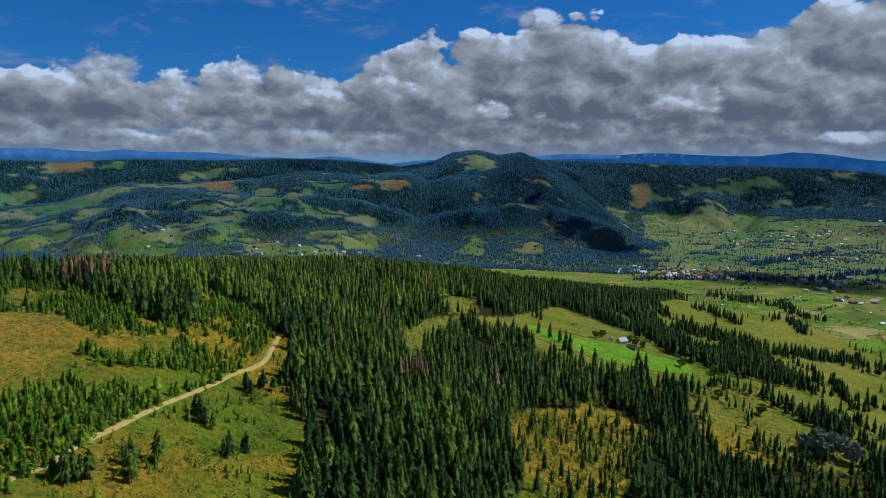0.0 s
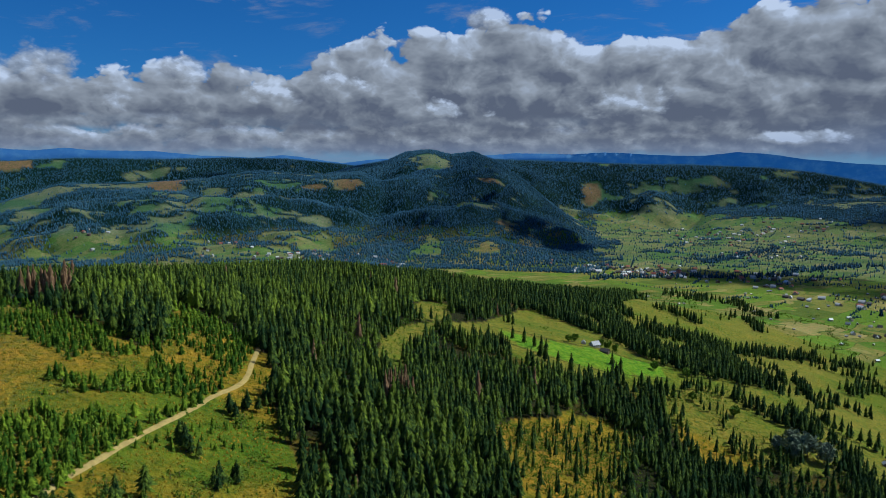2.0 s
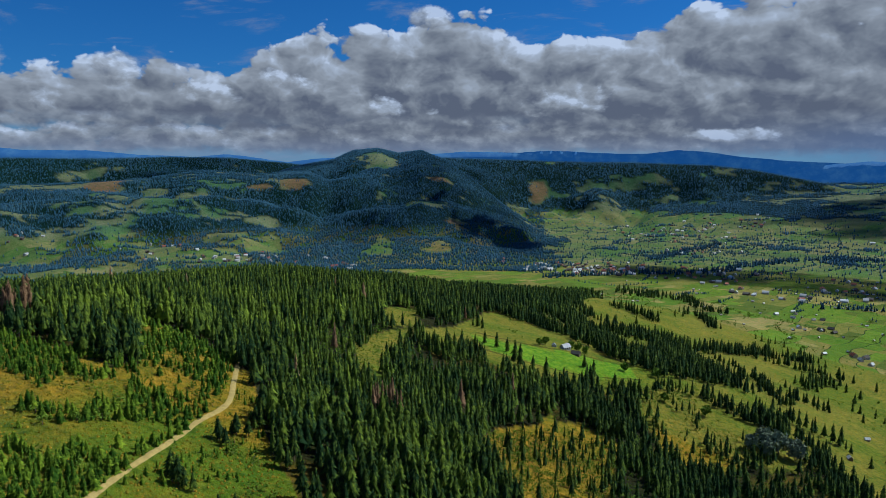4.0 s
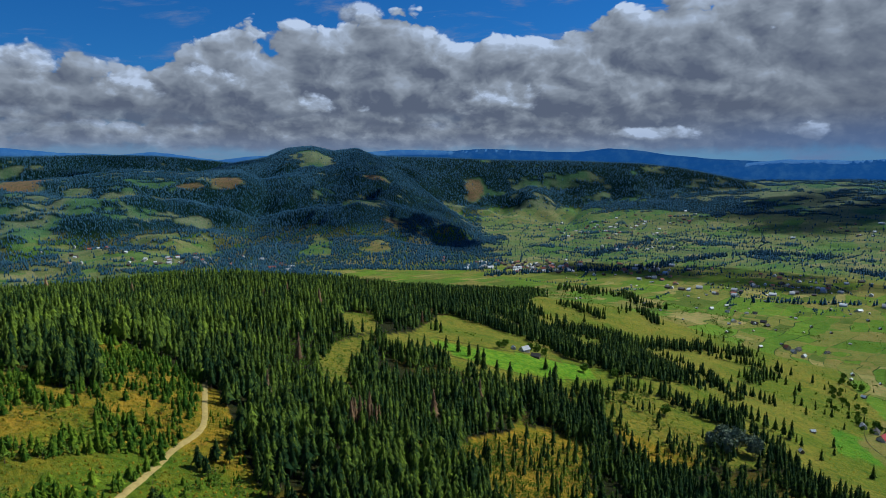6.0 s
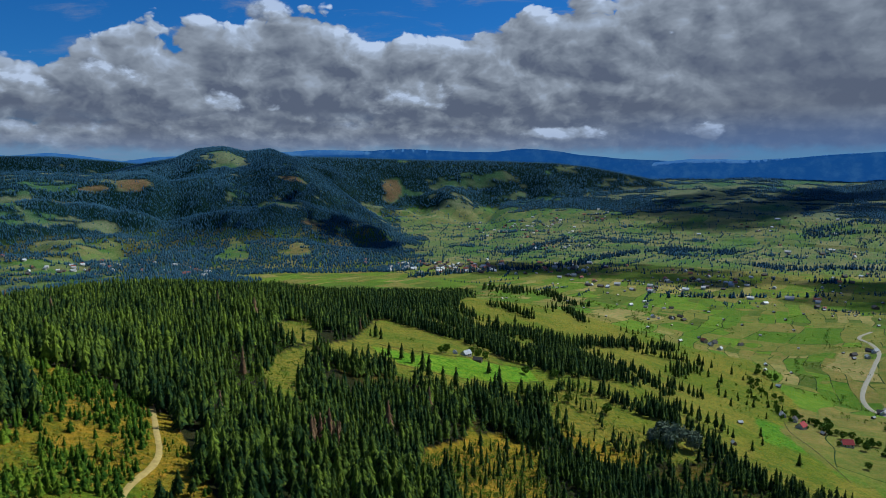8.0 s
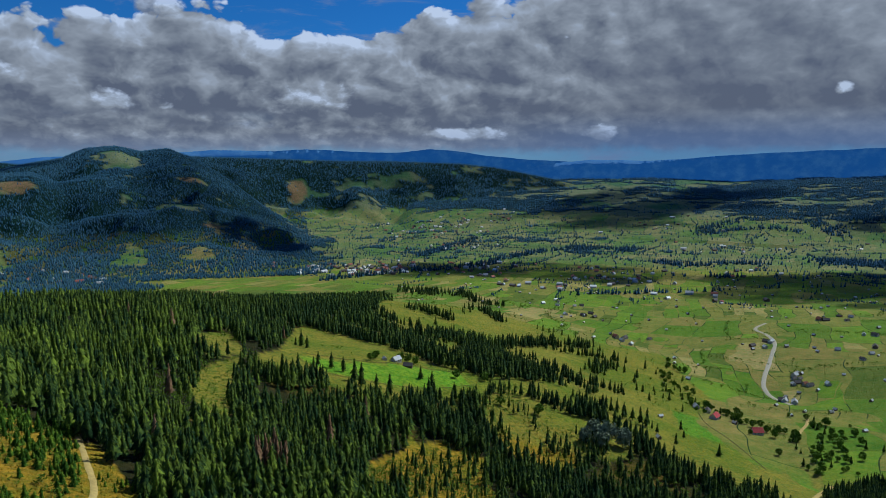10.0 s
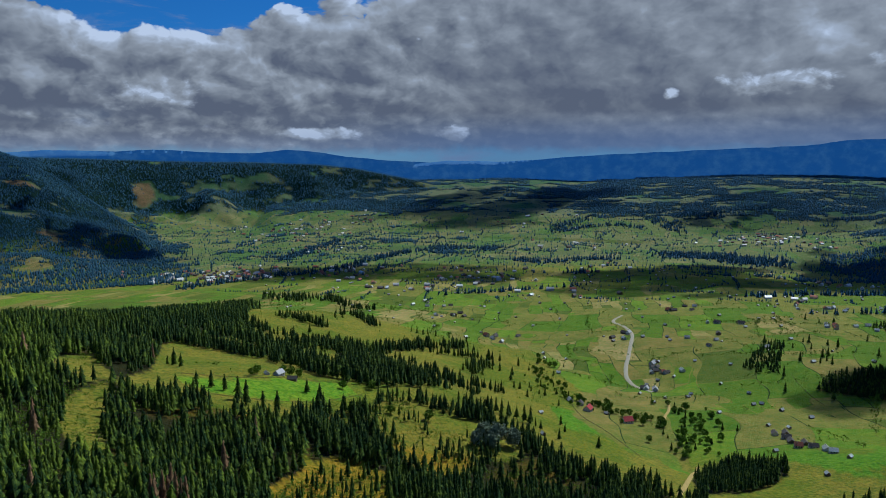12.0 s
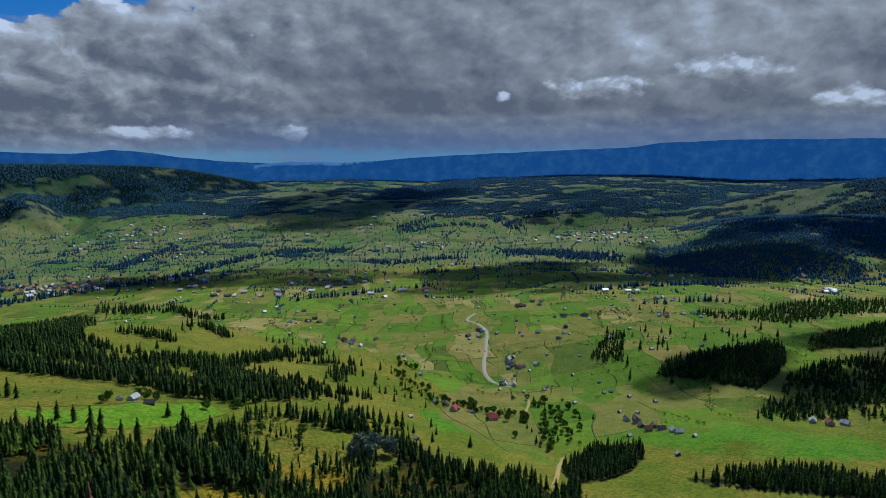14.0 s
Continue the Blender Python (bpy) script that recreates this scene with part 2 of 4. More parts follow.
# the grass carries a weak blue sheen in place of distance haze
GROUND = material("grassland", ground_look, 0.05, (0.08, 0.2))
NEEDLES = material("spruce_needles", leaf_look((0.013, 0.034, 0.010), (0.21, 0.285, 0.014)), 0.08)
# bluish, with the haze over the far valley put into the sheen
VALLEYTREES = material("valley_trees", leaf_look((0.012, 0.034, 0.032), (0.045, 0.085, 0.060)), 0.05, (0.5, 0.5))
# distance haze is painted into this blue base colour and sheen
HILLNEEDLES = material("haze_tinted_spruce", leaf_look((0.018, 0.050, 0.066), (0.066, 0.126, 0.142)), 0.05, (0.32, 0.5))
YOUNG = material("young_needles", leaf_look((0.026, 0.066, 0.003), (0.24, 0.33, 0.008)), 0.08)
TUSSOCK = material("tussock_grass", leaf_look((0.13, 0.12, 0.006), (0.44, 0.28, 0.014)), 0.08)
LEAVES = material("broad_leaves", leaf_look((0.08, 0.15, 0.010), (0.27, 0.37, 0.035)), 0.08)
GREYLEAVES = material("grey_green_leaves", leaf_look((0.17, 0.21, 0.13), (0.36, 0.42, 0.27)), 0.1)
DEADNEEDLES = material("dry_needles", leaf_look((0.15, 0.09, 0.045), (0.34, 0.22, 0.12)), 0.08)
BARK = material("bark", plain((0.16, 0.12, 0.085), 0.95, 3.0))
EARTH = material("packed_earth", plain((0.48, 0.36, 0.11), 0.95, 0.5))
GRAVEL = material("pale_gravel", plain((0.42, 0.39, 0.30), 0.95, 0.5))


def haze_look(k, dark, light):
    """Ridges far off; the blue haze of the air between is painted in as their colour and glow."""
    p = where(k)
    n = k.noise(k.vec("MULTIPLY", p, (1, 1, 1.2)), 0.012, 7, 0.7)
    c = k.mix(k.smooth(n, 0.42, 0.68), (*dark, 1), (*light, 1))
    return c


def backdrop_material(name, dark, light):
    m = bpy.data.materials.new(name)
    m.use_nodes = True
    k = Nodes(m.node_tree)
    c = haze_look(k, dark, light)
    # the emission stands in for light scattered by the air
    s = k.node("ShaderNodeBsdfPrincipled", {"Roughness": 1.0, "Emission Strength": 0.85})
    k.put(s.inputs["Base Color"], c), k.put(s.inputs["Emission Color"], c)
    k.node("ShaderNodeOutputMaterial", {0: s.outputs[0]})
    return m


def cloud_material(name, body):
    m = bpy.data.materials.new(name)
    m.use_nodes = True
    k = Nodes(m.node_tree)
    d = k.node("ShaderNodeBsdfDiffuse", {"Color": (0.8, 0.82, 0.85, 1)}).outputs[0]
    mix = k.node("ShaderNodeMixShader", {0: body, 1: k.node("ShaderNodeBsdfTransparent").outputs[0], 2: d}).outputs[0]
    k.node("ShaderNodeOutputMaterial", {0: mix})
    return m


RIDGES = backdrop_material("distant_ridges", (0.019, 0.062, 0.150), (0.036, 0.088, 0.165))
VAPOUR, THIN_VAPOUR, DENSE_VAPOUR = cloud_material("cloud_vapour", 0.32), cloud_material("thin_cloud_vapour", 0.08), cloud_material("dense_cloud_vapour", 0.45)
WALLS = [material("white_plaster", plain((0.72, 0.70, 0.64), 0.9, 0.8)), material("cream_plaster", plain((0.55, 0.48, 0.36), 0.9, 0.8)),
         material("weathered_boards", plain((0.20, 0.15, 0.11), 0.9, 1.5)), material("pale_boards", plain((0.42, 0.33, 0.22), 0.9, 1.5))]
ROOFS = [material("grey_sheet_roof", plain((0.48, 0.49, 0.51), 0.55, 0.8)), material("dark_shingle_roof", plain((0.13, 0.115, 0.11), 0.9, 1.0)),
         material("red_sheet_roof", plain((0.50, 0.05, 0.055), 0.5, 0.8)), material("rust_tile_roof", plain((0.32, 0.11, 0.07), 0.8, 1.0)),
         material("bright_zinc_roof", plain((0.72, 0.74, 0.76), 0.45, 0.8))]
WINDOW = material("dark_window", plain((0.03, 0.035, 0.045), 0.15, 1.0))
FENCEWOOD = material("fence_wood", plain((0.17, 0.14, 0.11), 0.9, 1.5))


# ---- relief ----
EYE = (-60.0, 60.0, 328.0)          # the middle of the flight, round which the ridges are laid
SPUR = [(-130, 255, 222), (-80, 275, 201), (20, 320, 174), (-105, 325, 214), (-143, 331, 231), (-178, 334, 242),
        (-64, 346, 205), (-14, 400, 188), (-128, 391, 228), (72, 455, 143), (-212, 425, 247), (-34, 487, 187),
        (79, 496, 152), (-166, 488, 234), (198, 505, 106), (240, 515, 95), (-45, 568, 190), (77, 575, 156),
        (303, 530, 96), (230, 578, 114), (417, 517, 64), (496, 468, 30), (171, 678, 147), (256, 653, 122),
        (-42, 721, 194), (98, 728, 159), (339, 668, 107), (44, 791, 170), (-47, 806, 192), (147, 816, 139)]
LOW = [(563, 328, 77), (587, 370, 61), (242, 801, 123), (569, 645, 32), (345, 1006, 92), (584, 915, 38),
       (681, 872, 24), (563, 1066, 55), (828, 995, -4), (764, 732, -2), (817, 462, 34), (931, 526, 48),
       (1003, 879, 16), (1201, 749, 36), (677, 1317, 30), (1338, 757, 26), (1104, 1195, -4), (1482, 1224, 0),
       (1709, 1191, 30), (148, 2400, 35), (1749, 1739, -12), (711, 2633, -18), (2433, 1684, -15), (1878, 2295, -25),
       (-30, 1000, 166), (80, 1080, 142), (185, 1050, 136), (300, 1150, 110), (425, 1250, 86), (-150, 960, 184), (0, 1300, 85), (150, 1400, 60),
       (0, 1650, 20), (-500, 1700, 10), (-700, 900, 110), (-400, 0, 235), (0, -100, 170), (500, -200, 90), (1500, 0, 60)]


def knots_weights():
    k = np.array(SPUR + LOW, float)
    d = np.hypot(k[:, None, 0] - k[None, :, 0], k[:, None, 1] - k[None, :, 1])
    n = len(k)
    a = np.zeros((n + 3, n + 3))
    a[:n, :n] = d - 25 * np.eye(n)
    a[:n, n], a[:n, n + 1:] = 1, k[:, :2] / 1000
    a[n, :n], a[n + 1:, :n] = 1, k[:, :2].T / 1000
    return k[:, :2], np.linalg.solve(a, np.r_[k[:, 2], 0, 0, 0])


KNOTS, WEIGHTS = knots_weights()
_rng = np.random.default_rng(7)
_LATTICE = _rng.random((256, 256))


def value_noise(x, y):
    xi, yi = np.floor(x).astype(int), np.floor(y).astype(int)
    u, v = x - xi, y - yi
    u, v = u * u * (3 - 2 * u), v * v * (3 - 2 * v)
    g = lambda i, j: _LATTICE[i % 256, j % 256]
    return (g(xi, yi) * (1 - u) + g(xi + 1, yi) * u) * (1 - v) + (g(xi, yi + 1) * (1 - u) + g(xi + 1, yi + 1) * u) * v


def fbm(x, y, size, octaves=4):
    """Noise from 0 to 1, with features of that size in metres."""
    total, weight = 0, 0
    for n in range(octaves):
        total = total + value_noise(x / size * 2 ** n + 17.3 * n, y / size * 2 ** n + 9.1 * n) * 0.5 ** n
        weight += 0.5 ** n
    return total / weight


def step(a, b, x):
    t = np.clip((x - a) / (b - a), 0, 1)
    return t * t * (3 - 2 * t)


# each range of hills: bearings in degrees, elevation of its crest as seen from EYE, distance of crest and of foot, ravine depth
RANGES = {
    "main": ([-10, -7, -5, -2.5, 0, 1.5, 3.5, 5.2, 7, 9, 11.5, 13.8, 15.5, 17, 19],
             [-3.5, -1.6, -0.9, -0.2, 0.25, 0.95, 1.15, 0.75, 1.0, 0.2, -1.6, -3.6, -5.0, -6.6, -8],
             [4300, 4400, 4450, 4480, 4500, 4500, 4480, 4460, 4400, 4250, 3900, 3500, 3200, 2900, 2700],
             [2700, 2600, 2500, 2400, 2300, 2300, 2280, 2260, 2260, 2260, 2260, 2280, 2350, 2450, 2550], 70),
    "front_left": ([-60, -45, -32, -28, -24, -19, -14, -10, -6, -2, 1, 4], [-3, -3.2, -3.3, -3.0, -1.6, -1.5, -1.2, -0.6, -0.9, -0.7, -2, -5],
                   [3600, 3600, 3600, 3650, 3800, 3800, 3800, 3850, 3850, 3850, 3700, 3600],
                   [2200, 2200, 2200, 2200, 2200, 2200, 2250, 2250, 2300, 2350, 2500, 2700], 95),
    "back_left": ([-60, -45, -34, -28, -23, -17, -12, -8, -4, 0, 4], [0.3, 0.3, 0.35, 0.05, 0.3, 0.25, 0.4, 0.35, 0.0, -0.5, -2],
                  [4650, 4650, 4650, 4650, 4650, 4650, 4650, 4650, 4650, 4650, 4650],
                  [3900, 3900, 3900, 3900, 3950, 3950, 3950, 3950, 3950, 3950, 3950], 100),
    "right": ([8, 11, 14, 17, 20, 23, 26, 29, 32, 35, 38, 42], [0.4, 0.3, 0.2, 0.1, 0.0, 0.0, -0.1, -0.2, -0.5, -1.1, -1.7, -3],
              [4600, 4600, 4600, 4600, 4600, 4600, 4600, 4600, 4600, 4550, 4500, 4450],
              [3300, 3400, 3600, 3700, 3800, 3800, 3800, 3850, 3950, 4000, 4100, 4150], 130),
    "dark_hill": ([52, 56, 60, 64, 68, 72, 76, 80, 95], [-6.9, -6.5, -6.2, -5.8, -5.6, -4.7, -4.1, -3.9, -3.8],
                  [2900, 2900, 2900, 2950, 3000, 3000, 3000, 3000, 3000], [2300, 2250, 2200, 2150, 2100, 2050, 2000, 2000, 2000], 14),
    "side_hill": ([66, 70, 75, 79, 85, 95], [-4.2, -3.6, -2.4, -1.7, -0.8, 0.0], [3700, 3700, 3700, 3650, 3600, 3600], [3150, 3150, 3100, 3050, 3000, 3000], 24),
    # the upper valley, ramped up to the last ridges to fit the camera's view
    "plain_end": ([26, 32, 38, 44, 50, 56, 62, 68, 74, 80, 96], [-2.0, -1.7, -1.4, -1.3, -1.5, -1.2, -1.0, -1.0, -1.3, -1.2, -1.0],
                  [4760] * 11, [3500, 3400, 3300, 3200, 3150, 3100, 3100, 3100, 3150, 3200, 3200], 10),
}


def height(x, y):
    x, y = np.asarray(x, float), np.asarray(y, float)
    z = WEIGHTS[-3] + WEIGHTS[-2] * x / 1000 + WEIGHTS[-1] * y / 1000
    for (a, b), w in zip(KNOTS, WEIGHTS):
        z = z + w * np.hypot(x - a, y - b)
    r, az = np.hypot(x - EYE[0], y - EYE[1]), np.degrees(np.arctan2(x - EYE[0], y - EYE[1]))
    # the valley floor takes over past the knots
    floor = -8 + 22 * (fbm(x + 900, y, 700, 3) - 0.5)
    z = z + (floor - z) * np.maximum(step(1500, 2600, r), np.where(np.abs(az - 30) > 75, step(700, 1500, r), 0))
    z = z + 5 * (fbm(x, y, 130, 3) - 0.5) * step(150, 500, r) + 14 * (fbm(x, y + 300, 420, 2) - 0.5) * step(900, 1600, r)
    spread = np.clip((r - 1500) / 3000, 0.1, 1)
    ravine = np.abs(fbm(x, y, 620, 4) - 0.5) * 4
    for bearings, lifts, crests, feet, depth in RANGES.values():
        wob = 3 * (fbm(x, y, 900, 2) - 0.5)
        lift, crest, foot = (np.interp(az + (0 if n == 0 else wob), bearings, v) for n, v in enumerate((lifts, crests, feet)))
        top = EYE[2] + np.tan(np.radians(lift)) * crest
        inside = step(bearings[0] - 4, bearings[0], az) * (1 - step(bearings[-1], bearings[-1] + 2, az))
        t = np.clip((r - foot) / (crest - foot), 0, 1)
        rise = np.where(r < crest, 0.55 * t + 0.45 * t * t * (3 - 2 * t), 1 - 0.35 * step(0, 900, r - crest))
        h = np.where(t > 0, (top + 5) * rise - 5 - depth * (1 - ravine) * 4 * np.clip(rise * (1 - rise), 0, 1) * (r < crest), -1e3)
        h = np.where(inside > 0.01, h * inside - 60 * (1 - inside), -1e3)
        z = np.maximum(z, h)
    return z
# ---- end of relief ----


# ---- woods, meadows and roads in the plan (metres) ----
MAIN_WOOD = [(-50, 235), (-55, 275), (-60, 300), (-70, 320), (-75, 340), (-80, 370), (-88, 405), (-110, 430), (-130, 455), (-155, 465), (-145, 410),
             (-135, 375), (-145, 365), (-165, 375), (-195, 385), (-235, 405), (-420, 420), (-420, 950), (-150, 1130), (60, 1130), (150, 980), (165, 900), (130, 858),
             (70, 700), (30, 660), (30, 610), (65, 630), (85, 600), (120, 575), (130, 555), (95, 495), (60, 470), (35, 415), (35, 360), (40, 320), (10, 240), (-20, 200)]
GLADES = [[(-30, 590), (0, 630), (30, 662), (12, 610), (-5, 555), (-15, 510), (-10, 470), (-20, 440), (-32, 475), (-30, 525)],
          [(10, 745), (40, 765), (34, 670), (0, 642), (-8, 680)]]
NORTH_WOOD = [(60, 1130), (150, 980), (165, 935), (245, 930), (300, 960), (300, 1050), (380, 1200), (470, 1330), (300, 1300), (100, 1230)]
SIDE_WOOD = [(118, 563), (144, 594), (173, 604), (192, 581), (204, 559), (200, 514), (175, 508), (151, 502), (140, 526), (113, 511)]
LOW_WOOD = [(132, 455), (170, 510), (221, 496), (250, 500), (265, 516), (280, 501), (333, 511), (340, 445), (355, 400), (315, 340), (260, 300), (120, 300), (91, 345)]
GROVE = [(480, 431), (533, 438), (533, 385), (501, 370), (446, 364), (420, 367), (381, 383), (330, 370), (340, 350), (381, 383), (430, 420)]
ROW = [(448, 312), (441, 292), (452, 251), (463, 213), (480, 165), (540, 165), (525, 209), (510, 232), (500, 253), (468, 281)]
HILL_WOOD = [(846, 488), (898, 496), (968, 451), (1070, 393), (1056, 367), (965, 343), (885, 340), (825, 349), (843, 412), (849, 456)]
FAR_WOOD = [(1238, 554), (1239, 464), (1256, 403), (1337, 355), (1447, 267), (1600, 200), (1700, 240), (1530, 401), (1406, 463), (1306, 510), (1286, 577)]
THIN_WOOD = [(679, 314), (795, 325), (891, 327), (960, 312), (1081, 232), (900, 170), (737, 180), (731, 237), (702, 258)]
BROW_WOOD = [(1140, 345), (1333, 256), (1400, 190), (1200, 200), (1161, 239), (1051, 329)]
HILL_CLUMP = [(901, 621), (952, 632), (1046, 647), (1039, 616), (936, 578), (884, 550), (879, 585)]
DARK_WOOD = [(2410, 1120), (2580, 970), (2620, 680), (2550, 550), (2110, 470), (1970, 700), (2140, 910), (2200, 1040)]
# rows of trees: a line of the plan, its width, the trees' spacing
ROWS_OF_TREES = [
    ([(390, 655), (412, 710), (450, 800), (430, 880)], 8, 8), ([(480, 690), (440, 715), (410, 760)], 14, 9), ([(520, 800), (560, 840), (600, 850)], 16, 9), ([(640, 880), (600, 920), (540, 930)], 12, 9),
    ([(320, 720), (350, 700), (385, 690)], 12, 7), ([(360, 620), (380, 600), (400, 560)], 10, 8),
    ([(165, 925), (170, 880), (185, 865), (205, 830), (228, 805), (232, 765)], 24, 5.5), ([(232, 765), (228, 715), (240, 690), (252, 680), (275, 668)], 16, 6),
    ([(245, 920), (262, 880), (255, 810), (262, 755), (285, 715)], 24, 5.5), ([(380, 1265), (325, 1090), (320, 1010), (350, 990)], 14, 7),
    ([(410, 1150), (435, 1140), (450, 1100), (450, 1070)], 14, 7), ([(635, 1615), (665, 1565), (710, 1530)], 60, 9), ([(745, 1555), (710, 1405), (730, 1350)], 24, 9),
    ([(595, 1255), (630, 1250), (575, 1110)], 16, 8), ([(315, 895), (370, 945), (395, 940), (375, 865), (345, 790)], 34, 6.5), ([(420, 895), (485, 930), (570, 965), (655, 975)], 20, 6),
    ([(275, 700), (360, 765), (372, 720), (320, 668), (285, 655)], 40, 6), ([(345, 790), (350, 760), (330, 700)], 40, 6), ([(290, 630), (300, 605), (325, 598), (345, 575), (340, 540), (332, 515)], 22, 5),
    ([(195, 610), (200, 600), (215, 585)], 12, 8),
]
FAR_ROWS = [([(550, 1960), (680, 2020), (850, 2070), (1020, 2020), (1240, 2130), (1500, 2260), (1770, 2310)], 40, 13), ([(1040, 2350), (1260, 2560), (1390, 2660), (1530, 2760)], 36, 14),
            ([(2100, 1520), (2220, 1440), (2130, 1260), (2210, 1190)], 90, 14), ([(2360, 2310), (2530, 2280), (2700, 2240), (2740, 2040)], 40, 13), ([(2960, 2190), (2770, 1870)], 60, 14),
            ([(3070, 1960), (3260, 1840), (3380, 1770)], 60, 15), ([(1630, 2190), (1760, 2280), (1800, 2210)], 60, 11), ([(1760, 2110), (1880, 2160)], 50, 11),
            ([(2420, 2350), (2650, 2380), (2870, 2350)], 50, 14), ([(3040, 2250), (3070, 2110), (3100, 1880)], 70, 15), ([(2180, 1590), (2210, 1440), (2190, 1270), (2200, 1140)], 80, 13),
            ([(1550, 1500), (1600, 1460)], 30, 10), ([(1690, 1850), (1670, 1700), (1840, 1700), (1910, 1590)], 36, 13), ([(1000, 1500), (1250, 1400), (1450, 1330), (1700, 1180)], 14, 16),
            ([(1500, 900), (1650, 800), (1800, 640)], 30, 13), ([(1330, 700), (1400, 640), (1450, 540)], 14, 13)]
# far pastures and felled woods: bearing from EYE in degrees, distance, half width and half depth
PASTURES = [(3.6, 4130, 110, 160), (3.5, 2570, 60, 180), (19.0, 3960, 140, 200), (22.8, 4010, 100, 160), (20.0, 3360, 110, 200), (14.7, 4010, 70, 180),
            (7.7, 3320, 120, 120), (-13.0, 3570, 70, 40), (-17.0, 4530, 120, 30), (-25.3, 3340, 80, 120), (-27.2, 3700, 180, 200), (-30.9, 3490, 80, 70),
            (-30.9, 4330, 120, 40), (-8.2, 2820, 90, 70), (-5.5, 3040, 70, 60), (-9.9, 2520, 60, 50), (-13.1, 2620, 70, 140), (-7.6, 2470, 60, 80), (20.8, 4370, 100, 30),
            (23.2, 4400, 100, 20), (25.8, 4450, 140, 30), (-5.4, 2700, 100, 70), (-22.8, 2800, 80, 30)]
FELLED = [(9.8, 2990, 60, 90), (8.2, 2530, 60, 110), (16.4, 4320, 60, 110), (-3.1, 3560, 80, 60), (-16.7, 3730, 90, 200), (-27.1, 4610, 120, 60), (8.5, 3690, 60, 40),
            (-5.7, 3530, 60, 20)]
NURSERY = [(-134, 200), (-118, 278), (-102, 334), (-96, 360), (-98, 440), (-110, 430), (-130, 455), (-155, 465), (-145, 410), (-135, 375), (-165, 375),
           (-235, 405), (-360, 415), (-330, 200), (-200, 140)]
SCRUB = [(-130, 215), (-114, 278), (-98, 334), (-90, 350), (-92, 400), (-80, 370), (-70, 320), (-58, 290), (-50, 235), (-70, 180)]
OPEN_SLOPE = [(29, 400), (50, 453), (77, 477), (97, 486), (125, 515), (152, 528), (158, 507), (125, 430), (93, 354), (84, 320), (60, 285), (39, 305), (39, 347)]
HOUSE_MEADOW = [(125, 850), (190, 900), (250, 930), (275, 890), (305, 825), (280, 700), (230, 640), (140, 625), (110, 650), (80, 670), (60, 690)]
LAWN = [(80, 675), (140, 672), (200, 674), (238, 674), (232, 640), (175, 620), (140, 625), (105, 630), (85, 650)]
MOWN = [[(510, 653), (576, 599), (512, 484), (444, 422), (495, 495), (445, 532), (447, 578)],
        [(621, 493), (660, 460), (652, 390), (640, 309), (650, 242), (662, 191), (595, 185), (541, 251), (518, 318), (552, 402), (568, 459)]]
OPENINGS = [[(-240, 345), (-216, 342), (-196, 345), (-167, 332), (-157, 298), (-157, 274), (-164, 256), (-200, 260)], [(-160, 365), (-150, 370), (-138, 360), (-150, 350)],
            [(-160, 292), (-145, 302), (-130, 315), (-108, 325), (-112, 308), (-135, 288), (-140, 275)]]
MIXED = [(190, 616), (211, 600), (261, 642), (290, 620), (275, 608), (268, 568), (305, 540), (290, 513), (252, 502), (243, 512), (228, 517), (205, 520), (205, 569)]
YOUNG_SLOPE = [(-75, 585), (-35, 595), (5, 655), (-25, 565), (-45, 460), (-60, 420), (-75, 495)]
WOODS = [MAIN_WOOD, NORTH_WOOD, SIDE_WOOD, LOW_WOOD, GROVE, ROW, HILL_WOOD, BROW_WOOD]


def inside(poly, x, y):
    hit = np.zeros(np.shape(x), bool)
    for (ax, ay), (bx, by) in zip(poly, poly[1:] + poly[:1]):
        if ay != by:
            hit ^= ((ay > y) != (by > y)) & (x < (bx - ax) * (y - ay) / (by - ay) + ax)
    return hit


def in_any(polys, x, y):
    return np.any([inside(p, x, y) for p in polys], axis=0)


def hill_open(x, y):
    """From 0 (wood) to 1 (open pasture) on the far hills; clearings are flattened along the line of sight to fit the
    view.
    """
    r = np.hypot(x - EYE[0], y - EYE[1])
    az = np.degrees(np.arctan2(x - EYE[0], y - EYE[1]))
    u = np.radians(az) * 3400 + 40 * (fbm(x, y, 160, 2) - 0.5)
    n = 0.42 * fbm(u + 3000, 1.7 * r + 500, 62, 3) + 0.33 * fbm(u, 1.5 * r + 900, 260, 2) + 0.25 * fbm(u + 70, 1.2 * r, 900, 2)
    z = height(x, y)
    high = step(120, 300, z)
    mount = ((az > -4) & (az < 17)) * step(1500, 1700, r)
    limit = 0.585 + 0.07 * mount - 0.02 * high * (1 - mount)
    lowland = (1 - step(25, 80, z)) * (0.06 + 0.16 * step(15, 20, az)) * (1 - 0.75 * mount)
    plain = step(3150, 3400, r) * step(30, 36, az) * (1 - step(190, 250, z))
    limit = limit - lowland - 0.07 * plain
    out = step(limit, limit + 0.02, n)
    for bearing, far, wide, deep in PASTURES + FELLED:
        d = ((az - bearing) * far / 57.3 / wide) ** 2 + ((r - far) / deep) ** 2 + 3.2 * (fbm(x, y + 77, 70, 4) - 0.5)
        out = np.maximum(out, 1 - step(0.8, 1.1, d))
    return np.where(inside(DARK_WOOD, x, y), 0.0, out)


def foot_wood(x, y):
    """The ragged wood between the near ridge and the foot of the mountain."""
    return np.degrees(np.arctan2(x - EYE[0], y - EYE[1])) < 5.5 + 16 * (fbm(x + 40, y, 260, 4) - 0.5)


